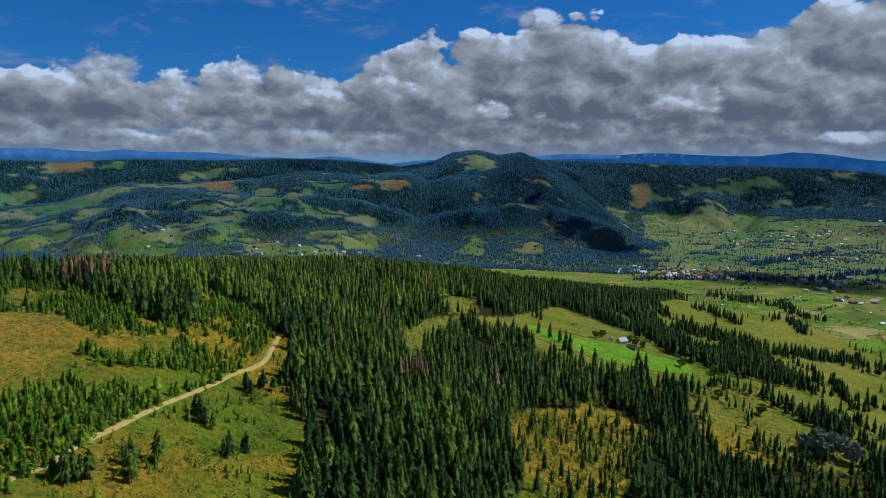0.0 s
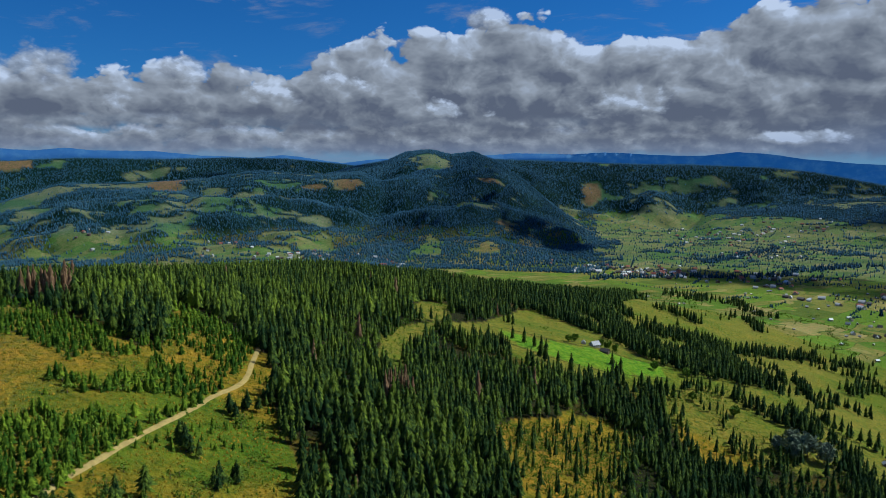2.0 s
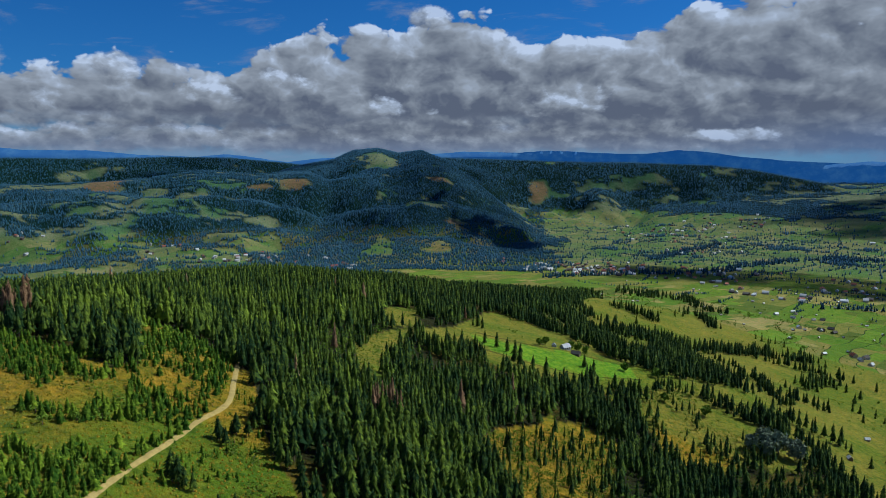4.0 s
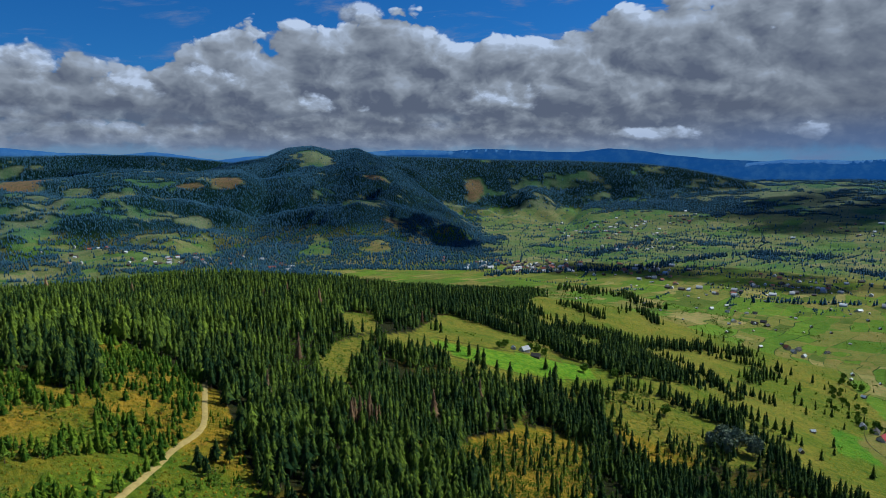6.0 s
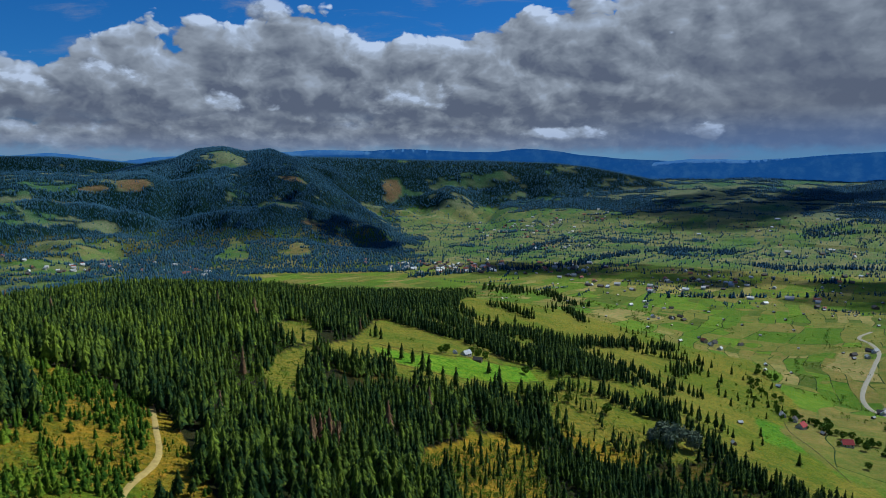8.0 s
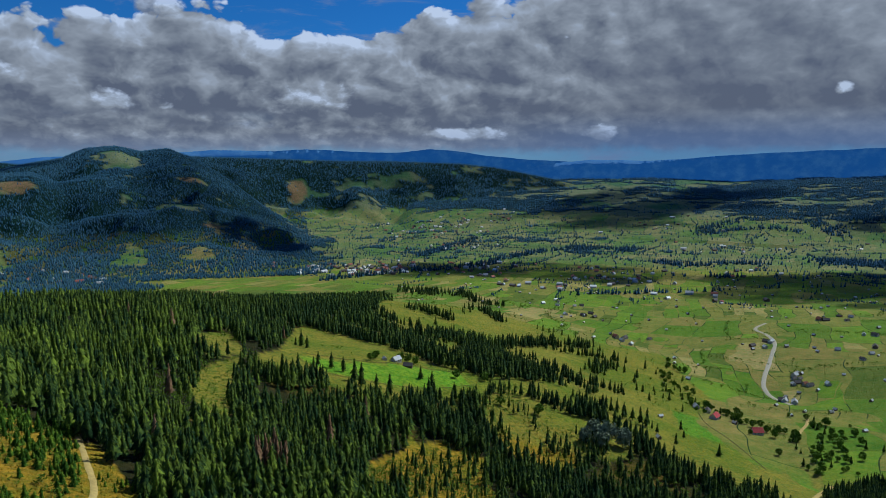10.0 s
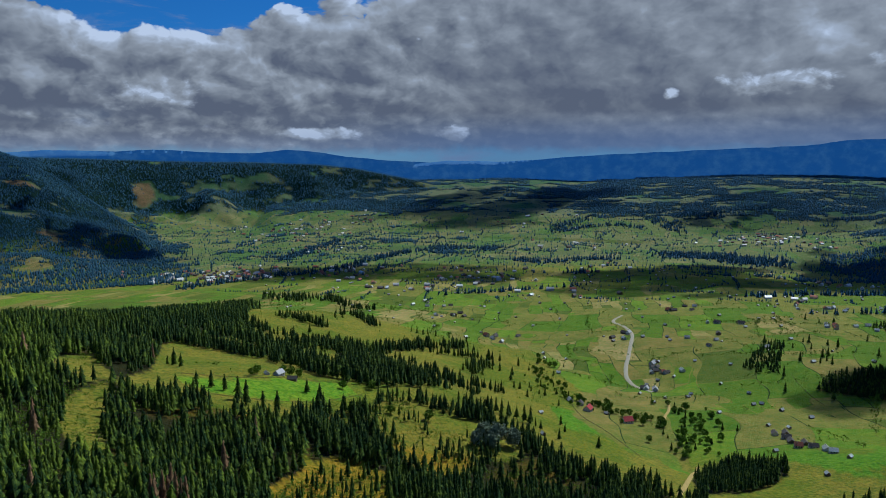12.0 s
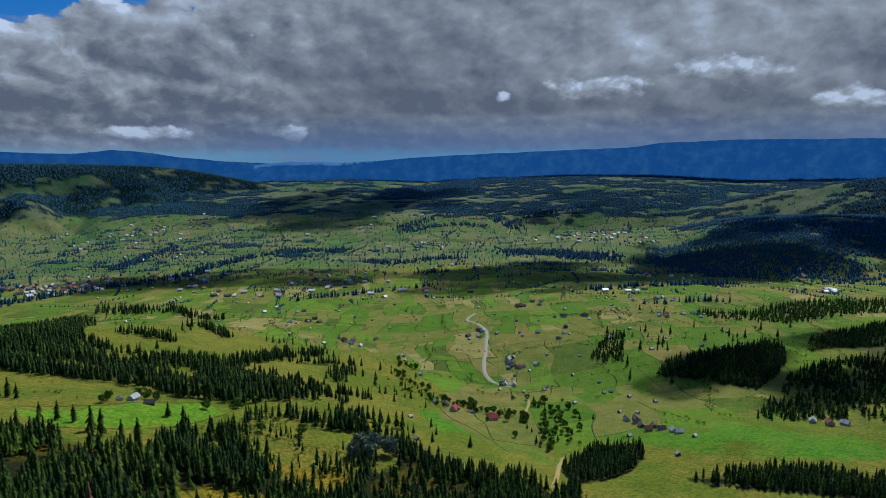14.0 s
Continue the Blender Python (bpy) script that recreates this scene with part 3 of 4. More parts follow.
def felled(x, y):
    """Where the far woods were cut down to bare reddish ground."""
    r = np.hypot(x - EYE[0], y - EYE[1])
    az = np.degrees(np.arctan2(x - EYE[0], y - EYE[1]))
    out = np.zeros(np.shape(x))
    for bearing, far, wide, deep in FELLED:
        d = ((az - bearing) * far / 57.3 / wide) ** 2 + ((r - far) / deep) ** 2 + 1.6 * (fbm(x, y + 77, 90, 3) - 0.5)
        out = np.maximum(out, 1 - step(0.7, 1.2, d))
    return out


def add_mesh(name, verts, tris, materials, slots=None, tint=None, smooth=False):
    me = bpy.data.meshes.new(name)
    me.vertices.add(len(verts)), me.loops.add(tris.size), me.polygons.add(len(tris))
    me.vertices.foreach_set("co", np.ascontiguousarray(verts, np.float32).ravel())
    me.loops.foreach_set("vertex_index", np.ascontiguousarray(tris, np.int32).ravel())
    side = tris.shape[1]
    me.polygons.foreach_set("loop_start", np.arange(0, tris.size, side, dtype=np.int32))
    for m in materials:
        me.materials.append(m)
    if slots is not None:
        me.polygons.foreach_set("material_index", np.ascontiguousarray(slots, np.int32))
    if smooth:
        me.polygons.foreach_set("use_smooth", np.ones(len(tris), bool))
    if tint is not None:
        a = me.attributes.new("tint", "FLOAT", "POINT")
        a.data.foreach_set("value", np.ascontiguousarray(tint, np.float32))
    me.update(calc_edges=True)
    return me


def make_ground():
    az = np.radians(np.r_[np.arange(-48, 106, 0.25), np.arange(108, 312, 3.0)])
    rad = np.r_[0.5, np.exp(np.linspace(np.log(60), np.log(2300), 235)), np.arange(2312, 4800, 16.0), 4850, 4980]
    a, r = np.meshgrid(az, rad)
    x, y = EYE[0] + r * np.sin(a), EYE[1] + r * np.cos(a)
    z = height(x, y)
    n, m = x.shape
    i, j = np.meshgrid(np.arange(n - 1), np.arange(m), indexing="ij")
    k = (j + 1) % m
    quads = np.stack([i * m + j, i * m + k, (i + 1) * m + k, (i + 1) * m + j], -1).reshape(-1, 4)[:, ::-1]
    me = add_mesh("ground", np.stack([x, y, z], -1).reshape(-1, 3), quads, [GROUND], smooth=True)
    x, y, z, r = x.ravel(), y.ravel(), z.ravel(), r.ravel()
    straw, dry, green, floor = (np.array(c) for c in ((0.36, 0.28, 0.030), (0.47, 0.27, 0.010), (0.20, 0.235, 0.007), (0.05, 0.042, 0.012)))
    n1, n2 = fbm(x, y, 60, 4)[:, None], fbm(x + 700, y, 190, 3)[:, None]
    col = straw + (green - straw) * step(0.42, 0.66, n1) * 0.7
    near = ((r < 560) & (x < 260) & ~in_any([HOUSE_MEADOW, *GLADES], x, y))[:, None]
    col = np.where(near, dry + (green - dry) * step(0.46, 0.78, n1), col)
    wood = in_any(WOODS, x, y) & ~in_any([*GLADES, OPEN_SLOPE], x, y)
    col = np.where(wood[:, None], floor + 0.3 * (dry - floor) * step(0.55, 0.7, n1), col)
    # the far hills: pasture, wood floor, bare felled ground, with haze painted in as cooler colours
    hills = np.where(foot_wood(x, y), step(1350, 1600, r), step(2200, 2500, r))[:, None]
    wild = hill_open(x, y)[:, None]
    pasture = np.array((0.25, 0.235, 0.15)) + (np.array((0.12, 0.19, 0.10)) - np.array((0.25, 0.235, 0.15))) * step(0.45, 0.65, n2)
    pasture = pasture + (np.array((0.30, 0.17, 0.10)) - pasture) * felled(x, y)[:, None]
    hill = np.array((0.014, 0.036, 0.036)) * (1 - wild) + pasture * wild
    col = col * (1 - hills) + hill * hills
    # parcels on the valley floor, half faded into the hazed far colours with distance
    low = 1 - step(45, 80, z + 25 * (n1[:, 0] - 0.5))
    parcel = low * step(640, 760, r) * (1 - wood) * (1 - 0.5 * step(1500, 2600, r))
    parcel *= ~in_any([HOUSE_MEADOW, SLOPE_MEADOW], x, y)
    col = np.where(inside(LAWN, x, y)[:, None], (0.29, 0.42, 0.010), col)
    mown = in_any(MOWN, x, y)[:, None] & (n1 < 0.62)
    col = np.where(mown, np.array((0.20, 0.33, 0.010)) + (np.array((0.27, 0.30, 0.02)) - np.array((0.20, 0.33, 0.010))) * step(0.4, 0.6, n2), col)
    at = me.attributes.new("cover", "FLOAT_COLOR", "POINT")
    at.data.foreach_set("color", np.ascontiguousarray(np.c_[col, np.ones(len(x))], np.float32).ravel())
    at = me.attributes.new("parcel", "FLOAT", "POINT")
    at.data.foreach_set("value", np.ascontiguousarray(parcel, np.float32))
    return tagged(new("ground", me), "rolling grassland, meadows and far wooded hills", "ground", kind="structure")


SLOPE_MEADOW = [(270, 900), (340, 1050), (400, 1250), (600, 1350), (650, 1200), (700, 1040), (800, 960), (650, 720), (510, 620), (480, 550), (470, 500), (480, 460), (380, 410), (360, 440), (300, 520), (240, 640), (260, 720)]
make_ground()


def along(points, spacing):
    """Even steps along a smoothed line of the plan."""
    p = np.array(points, float)
    for _ in range(2):
        q = np.repeat(p, 2, 0)
        q[1:-1:2], q[2:-1:2] = 0.75 * p[:-1] + 0.25 * p[1:], 0.25 * p[:-1] + 0.75 * p[1:]
        p = q
    d = np.r_[0, np.cumsum(np.hypot(*np.diff(p, axis=0).T))]
    s = np.arange(0, d[-1], spacing)
    return np.stack([np.interp(s, d, p[:, 0]), np.interp(s, d, p[:, 1])], 1)


def ribbon(name, points, width, lift, mat, label, spacing=3.0):
    """A road laid on the ground."""
    p = along(points, spacing)
    t = np.gradient(p, axis=0)
    t /= np.linalg.norm(t, axis=1, keepdims=True)
    side = np.stack([t[:, 1], -t[:, 0]], 1)
    rng = np.random.default_rng(len(points))
    cross = [-0.5, -0.3, -0.1, 0.1, 0.3, 0.5]
    rows = []
    for c in cross:
        w = width * c * (1 + 0.25 * (rng.random(len(p)) - 0.5) * (abs(c) == 0.5))
        q = p + side * np.asarray(w)[:, None]
        crown = lift * (1 if abs(c) < 0.4 else 0.3) - (0.12 if abs(abs(c) - 0.3) < 0.01 else 0)
        rows.append(np.c_[q, height(q[:, 0], q[:, 1]) + crown])
    v = np.stack(rows, 1).reshape(-1, 3)
    n, m = len(p), len(cross)
    i, j = np.meshgrid(np.arange(n - 1), np.arange(m - 1), indexing="ij")
    quads = np.stack([i * m + j, i * m + j + 1, (i + 1) * m + j + 1, (i + 1) * m + j], -1).reshape(-1, 4)
    return tagged(new(name, add_mesh(name, v, quads, [mat], smooth=True)), label, "road", kind="structure")


ribbon("dirt_road", [(-150, 180), (-134, 218), (-130, 224), (-128, 238), (-122, 256), (-118, 278), (-112, 298), (-106, 318), (-102, 334), (-94, 350), (-92, 364), (-94, 386), (-96, 416), (-98, 432), (-99, 452)],
       2.6, 0.4, EARTH, "rutted pale earth track between young trees and the wood")
ribbon("road", [(1130, 1000), (1070, 985), (1050, 940), (1000, 880), (935, 840), (880, 805), (830, 775), (790, 745), (760, 700), (740, 660)], 6.5, 0.8, GRAVEL, "pale gravel lane winding through green fields", 6.0)
ribbon("track", [(700, 615), (665, 590), (630, 575), (595, 555)], 3.5, 0.6, EARTH, "pale earth track up a green bank")
ribbon("track", [(360, 390), (395, 405), (455, 435), (510, 460)], 4.0, 0.6, EARTH, "pale earth track beside a dark grove")


# ---- trees ----
def spruce_shape(seed, tiers, spikes, wide=0.17, bare=0.14, trunk=True):
    """A spruce one metre high: whorls of drooping boughs round a tapered trunk. Points, triangles, and which triangles are trunk."""
    rng = np.random.default_rng(seed)
    v, f, s = [], [], []
    if trunk:
        n = 5 if tiers > 8 else 3
        for k in range(n):
            a = 2 * math.pi * k / n
            v.append((0.016 * math.cos(a), 0.016 * math.sin(a), -0.04))
        v.append((0, 0, min(0.9, bare + 0.5)))
        for k in range(n):
            f.append((k, (k + 1) % n, n)), s.append(1)
    zs = bare + (0.93 - bare) * (np.arange(tiers) / tiers) ** 0.92
    for t, z in enumerate(zs):
        up = (1 - z) / (1 - bare)
        r = wide * (up ** 0.8) * rng.uniform(0.72, 1.18) + 0.012
        high = (1 - z) * (0.30 + 0.9 / tiers) + 0.02
        base, off = len(v), rng.uniform(0, 6.28)
        lean = rng.normal(0, 0.006, 2)
        v.append((lean[0], lean[1], min(1.0, z + high)))
        for k in range(2 * spikes):
            a = off + math.pi * k / spikes + rng.normal(0, 0.16)
            q = r * (rng.uniform(0.6, 1.25) if k % 2 == 0 else rng.uniform(0.25, 0.5))
            drop = rng.uniform(-0.012, 0.02) - (0.025 if k % 2 == 0 else -0.03)
            v.append((q * math.cos(a), q * math.sin(a), max(0.02, z + drop)))
        for k in range(2 * spikes):
            f.append((base, base + 1 + k, base + 1 + (k + 1) % (2 * spikes))), s.append(0)
    return np.array(v), np.array(f), np.array(s)


def broadleaf_shape(seed, clumps=40, leaves=9):
    """A round-crowned tree one metre high, its crown made of many small leaf sprays."""
    rng = np.random.default_rng(seed)
    v, f, s = [], [], []
    for k in range(5):
        a = 2 * math.pi * k / 5
        v.append((0.03 * math.cos(a), 0.03 * math.sin(a), -0.04))
    v.append((0, 0, 0.6))
    for k in range(5):
        f.append((k, (k + 1) % 5, 5)), s.append(1)
    for c in range(clumps):
        d = rng.normal(size=3)
        d /= np.linalg.norm(d)
        centre = np.array((0, 0, 0.56)) + d * (0.36, 0.36, 0.36) * rng.uniform(0.65, 1.0)
        for m in range(leaves):
            p = centre + rng.normal(0, 0.055, 3)
            e1, e2 = rng.normal(0, 0.055, 3), rng.normal(0, 0.055, 3)
            b = len(v)
            v += [tuple(p + e1), tuple(p + e2), tuple(p - e1 * 0.8 - e2 * 0.8)]
            f.append((b, b + 1, b + 2)), s.append(0)
    v = np.array(v)
    v[:, 2] = np.maximum(v[:, 2], -0.04)
    return v, np.array(f), np.array(s)


def scatter(poly, spacing, seed, keep=None, but=()):
    """Uneven places inside an outline of the plan."""
    rng = np.random.default_rng(seed)
    p = np.array(poly, float)
    gx, gy = np.meshgrid(np.arange(p[:, 0].min(), p[:, 0].max(), spacing), np.arange(p[:, 1].min(), p[:, 1].max(), spacing))
    x = gx.ravel() + rng.uniform(-0.5, 0.5, gx.size) * spacing
    y = gy.ravel() + rng.uniform(-0.5, 0.5, gx.size) * spacing
    ok = inside(poly, x, y)
    for b in but:
        ok &= ~inside(b, x, y)
    x, y = x[ok], y[ok]
    if keep is not None:
        ok = rng.random(len(x)) < keep(x, y)
        x, y = x[ok], y[ok]
    return np.stack([x, y], 1)


def plant(name, shapes, xy, tall, wide, mats, label, seed, tint=(0.0, 1.0), category="forest", patch=45):
    """Many trees as one wood. tall, wide: from and to, in metres and as a share of the shape's own width."""
    rng = np.random.default_rng(seed)
    which = rng.integers(0, len(shapes), len(xy))
    vs, fs, ss, ts, base = [], [], [], [], 0
    z = height(xy[:, 0], xy[:, 1])
    drift = fbm(xy[:, 0], xy[:, 1], patch, 3)
    for n, (v, f, s) in enumerate(shapes):
        k = np.where(which == n)[0]
        if not len(k):
            continue
        h = rng.uniform(*tall, len(k)) * (0.75 + 0.5 * drift[k])
        w = h * rng.uniform(*wide, len(k))
        a = rng.uniform(0, 6.283, len(k))
        c, d = np.cos(a) * w, np.sin(a) * w
        out = np.empty((len(k), len(v), 3), np.float32)
        out[:, :, 0] = xy[k, 0, None] + c[:, None] * v[:, 0] - d[:, None] * v[:, 1]
        out[:, :, 1] = xy[k, 1, None] + d[:, None] * v[:, 0] + c[:, None] * v[:, 1]
        out[:, :, 2] = z[k, None] + h[:, None] * v[:, 2]
        t = tint[0] + (tint[1] - tint[0]) * np.clip(0.6 * rng.random(len(k)) ** 1.5 + step(0.35, 0.7, drift[k]) * 0.4, 0, 1)
        t = t * (1 - 0.3 * step(-30, 60, xy[k, 0]))
        vs.append(out.reshape(-1, 3))
        fs.append((f[None] + (base + np.arange(len(k)) * len(v))[:, None, None]).reshape(-1, 3))
        ss.append(np.tile(s, len(k)))
        ts.append(np.repeat(t, len(v)))
        base += len(k) * len(v)
    me = add_mesh(name, np.concatenate(vs), np.concatenate(fs), mats, np.concatenate(ss), np.concatenate(ts))
    return tagged(new(name, me), label, category, kind="stuff")


FINE = [spruce_shape(n, 14, 5, 0.150 + 0.014 * (n % 3), 0.12 + 0.06 * (n % 3)) for n in range(7)]
MID = [spruce_shape(20 + n, 8, 4, 0.155, 0.12) for n in range(6)]
COARSE = [spruce_shape(40 + n, 3, 4, 0.17, 0.05, False) for n in range(5)]
CONE = [spruce_shape(60 + n, 1, 2, 0.30, 0.0, False) for n in range(5)]
BUSHY = [spruce_shape(80 + n, 7, 5, 0.25 + 0.03 * (n % 3), 0.02) for n in range(6)]
ROUND = [broadleaf_shape(100 + n, 26, 7) for n in range(5)]

near = lambda lo, hi: (lambda x, y: ((np.hypot(x + 60, y - 60) >= lo) & (np.hypot(x + 60, y - 60) < hi)).astype(float))
gaps = lambda lo, hi, size, floor=0.0: (lambda x, y: np.maximum(floor, step(lo, hi, fbm(x + 50, y, size, 3))))
both = lambda a, b: (lambda x, y: a(x, y) * b(x, y))

CUT = [*GLADES, OPEN_SLOPE, SIDE_WOOD, LOW_WOOD, YOUNG_SLOPE]
NEARWOOD = scatter(MAIN_WOOD, 4.2, 1, both(near(0, 330), gaps(0.33, 0.47, 24, 0.2)), CUT)
NEARWOOD = NEARWOOD[np.argsort(np.hypot(NEARWOOD[:, 0] + 60, NEARWOOD[:, 1] - 60))]
FRONT, NEARWOOD = NEARWOOD[:140], NEARWOOD[140:]
plant("spruce_forest", FINE, NEARWOOD, (9, 23), (0.9, 1.35), [NEEDLES, BARK], "dense tall dark green spruce wood on the near slope", 1)
plant("spruce_forest", MID, scatter(MAIN_WOOD, 4.5, 2, both(near(330, 1200), gaps(0.36, 0.48, 34, 0.2)), CUT), (8, 20.5), (0.95, 1.45), [NEEDLES, BARK], "dense tall dark green spruce wood along the ridge", 2)
# each smaller wood: its outline, the trees' spacing, shapes, heights and how dense it stays in its gaps
SMALL_WOODS = [(NORTH_WOOD, 5.5, COARSE, (11, 20), 0.25), (SIDE_WOOD, 4.6, MID, (13, 22), 0.3), (LOW_WOOD, 5.0, MID, (9, 21), 0.12), (GROVE, 4.2, MID, (9, 17), 0.6), (ROW, 4.2, MID, (9, 16), 0.5),
               (HILL_WOOD, 5.5, COARSE, (10, 17), 0.9), (BROW_WOOD, 6, COARSE, (10, 17), 0.5), (HILL_CLUMP, 8, COARSE, (10, 17), 0.4), (FAR_WOOD, 8, COARSE, (9, 15), 0.3), (THIN_WOOD, 6.5, COARSE, (8, 16), 0.3)]
for n, (poly, gap, shapes, tall, floor) in enumerate(SMALL_WOODS):
    plant("spruce_wood", shapes, scatter(poly, gap, 10 + n, gaps(0.42, 0.52, 42, floor)), tall, (0.95, 1.4), [NEEDLES, BARK], "dark green spruce wood between the meadows", 30 + n, (0.0, 0.6))


def along_rows(rows, seed):
    rng = np.random.default_rng(seed)
    out = []
    for line, width, gap in rows:
        p = along(line, 1.0)
        k = rng.integers(0, len(p), int(len(p) * width * 1.35 / gap ** 2 * 1.3))
        q = p[k] + rng.uniform(-0.5, 0.5, (len(k), 2)) * width * 1.35
        thin = fbm(q[:, 0] + 31, q[:, 1], 45, 2)
        out.append(q[thin > 0.32])
    return np.concatenate(out)


plant("spruce_wood", MID, along_rows(ROWS_OF_TREES, 8), (9, 20), (1.0, 1.45), [NEEDLES, BARK], "ragged rows of dark spruces between pale meadows", 41, (0.0, 0.6))
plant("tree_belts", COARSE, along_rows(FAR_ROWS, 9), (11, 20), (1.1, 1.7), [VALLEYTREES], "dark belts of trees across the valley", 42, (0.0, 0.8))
plant("young_forest", BUSHY, scatter(NURSERY, 2.9, 3, gaps(0.38, 0.5, 24, 0.05), OPENINGS), (2.2, 7.5), (0.9, 1.5), [YOUNG, BARK], "fresh green young spruces on yellow grass", 3)
plant("young_forest", BUSHY, scatter(SCRUB, 4.2, 4, gaps(0.56, 0.66, 14, 0.02)), (1.2, 4.5), (0.8, 1.2), [YOUNG, BARK], "scattered young spruces beside the earth track", 4)
plant("broadleaf_thicket", [broadleaf_shape(140 + n, 9, 5) for n in range(5)], np.concatenate([scatter(NURSERY, 5.0, 13, gaps(0.42, 0.6, 20, 0.05), OPENINGS), scatter(SCRUB, 4, 14, gaps(0.5, 0.7, 12, 0.03)), scatter(MAIN_WOOD, 8, 28, lambda x, y: 1 - step(0.36, 0.5, fbm(x + 50, y, 26, 3)), GLADES), scatter(OPEN_SLOPE, 3.4, 15, gaps(0.38, 0.58, 22, 0.15)), scatter(SLOPE_MEADOW, 15, 29, gaps(0.48, 0.66, 80, 0.03)), scatter(HOUSE_MEADOW, 12, 31, gaps(0.52, 0.68, 60, 0.02), [LAWN]),
      scatter(MIXED, 5.0, 16, gaps(0.4, 0.55, 30, 0.2)), scatter(YOUNG_SLOPE, 3.5, 17), scatter(LOW_WOOD, 7, 24), scatter(SIDE_WOOD, 6, 25), scatter(GLADES[0], 7, 26), scatter(GLADES[1], 9, 27)]), (1.5, 4.5), (0.9, 1.5), [LEAVES, BARK], "low green broadleaf bushes on rough grass", 44, category="bushes")
plant("spruce_wood", MID, np.concatenate([scatter(MIXED, 5.6, 18, gaps(0.38, 0.5, 40, 0.08)), scatter(YOUNG_SLOPE, 5, 19, gaps(0.42, 0.55, 25, 0.2))]), (5, 17), (0.85, 1.2), [NEEDLES, BARK], "loose spruces and bushes on a rough slope", 45, (0.1, 0.8))
# knots of taller spruces on the grass beside the track: a spot and how many
KNOTS_OF_TREES = [(-83, 266, 5), (-79, 274, 5), (-75, 270, 2), (-123, 220, 5), (-117, 222, 5), (-106, 231, 3), (-108, 239, 2), (-99, 244, 2), (-97, 283, 5), (-101, 287, 3), (-84, 330, 5), (-79, 343, 5), (-90, 322, 4)]
knot_rng = np.random.default_rng(71)
_knots = np.concatenate([np.array((x, y)) + knot_rng.normal(0, 2.2, (n, 2)) for x, y, n in KNOTS_OF_TREES])
plant("spruce_wood", FINE, _knots, (5, 12), (1.2, 1.8), [NEEDLES, BARK], "small knots of dark spruces on rough grass", 48, (0.1, 0.7))
_dead = np.concatenate([scatter([(-25, 395), (-8, 395), (-8, 415), (-25, 415)], 5, 21), scatter([(-220, 405), (-195, 400), (-195, 425), (-225, 430)], 5, 22), scatter(MAIN_WOOD, 120, 23)])
plant("dead_spruces", FINE, _dead, (15, 24), (0.7, 1.0), [DEADNEEDLES, BARK], "brown dried-out spruces among the green wood", 46)


def tufts(seed):
    """Tussocks and low scrub on the open grass."""
    rng = np.random.default_rng(seed)
    q = np.concatenate([scatter(NURSERY, 2.6, seed, None), scatter(SCRUB, 2.0, seed + 1, None), scatter(OPEN_SLOPE, 3.0, seed + 2, None), scatter(MIXED, 4, seed + 3, None),
                        scatter(HOUSE_MEADOW, 13, seed + 4, gaps(0.4, 0.7, 60, 0.05)), scatter(SLOPE_MEADOW, 10, seed + 5, gaps(0.4, 0.7, 60, 0.15))])
    return q[~inside(LAWN, q[:, 0], q[:, 1])]


TUFT = [spruce_shape(160 + n, 1, 3, 0.75, 0.0, False) for n in range(5)]
plant("tussocks", TUFT, tufts(51), (0.25, 1.1), (0.8, 1.6), [TUSSOCK], "yellow-green tussocks of rough grass", 47, category="grass", patch=20)
plant("young_forest", MID, scatter(OPEN_SLOPE, 8, 5, gaps(0.4, 0.6, 30, 0.25)), (5, 18), (0.7, 1.1), [NEEDLES, BARK], "scattered thin spruces on an orange clearing", 5, (0.2, 0.8))


def hill_trees(seed, count):
    rng = np.random.default_rng(seed)
    az, r = np.radians(rng.uniform(-42, 96, count)), np.sqrt(rng.uniform(1450 ** 2, 4780 ** 2, count))
    x, y = EYE[0] + r * np.sin(az), EYE[1] + r * np.cos(az)
    ok = (r > 2150) | foot_wood(x, y)
    x, y = x[ok], y[ok]
    ok = rng.random(len(x)) > hill_open(x, y) * 0.96
    return np.stack([x[ok], y[ok]], 1)


HILLS = hill_trees(6, 350000)
_r = np.hypot(HILLS[:, 0] - EYE[0], HILLS[:, 1] - EYE[1])
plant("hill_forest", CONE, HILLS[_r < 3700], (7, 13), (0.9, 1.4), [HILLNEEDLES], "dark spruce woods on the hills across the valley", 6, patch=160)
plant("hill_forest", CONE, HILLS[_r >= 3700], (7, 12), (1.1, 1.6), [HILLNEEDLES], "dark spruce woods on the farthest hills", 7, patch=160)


def valley_hedges(seed, count):
    """Lines of bushes along the field edges, and single bushes."""
    rng = np.random.default_rng(seed)
    out = []
    for _ in range(count):
        az, r = radians(rng.uniform(16, 88)), math.sqrt(rng.uniform(700 ** 2, 3700 ** 2))
        c = np.array((EYE[0] + r * math.sin(az), EYE[1] + r * math.cos(az)))
        a = radians(rng.choice((38, 128)) + rng.normal(0, 14))
        long = rng.uniform(30, 220)
        d = np.arange(-long / 2, long / 2, rng.uniform(4, 9))
        bend = rng.normal(0, 0.0012) * d ** 2
        q = c + np.stack([np.cos(a) * d - np.sin(a) * bend, np.sin(a) * d + np.cos(a) * bend], 1) + rng.normal(0, 2.5, (len(d), 2))
        out.append(q)
    one = rng.uniform(-1, 1, (500, 2)) * (900, 700) + (1150, 1000)
    q = np.concatenate(out + [one])
    ok = (height(q[:, 0], q[:, 1]) < 60) & ~in_any([SLOPE_MEADOW, *WOODS], q[:, 0], q[:, 1])
    return q[ok]


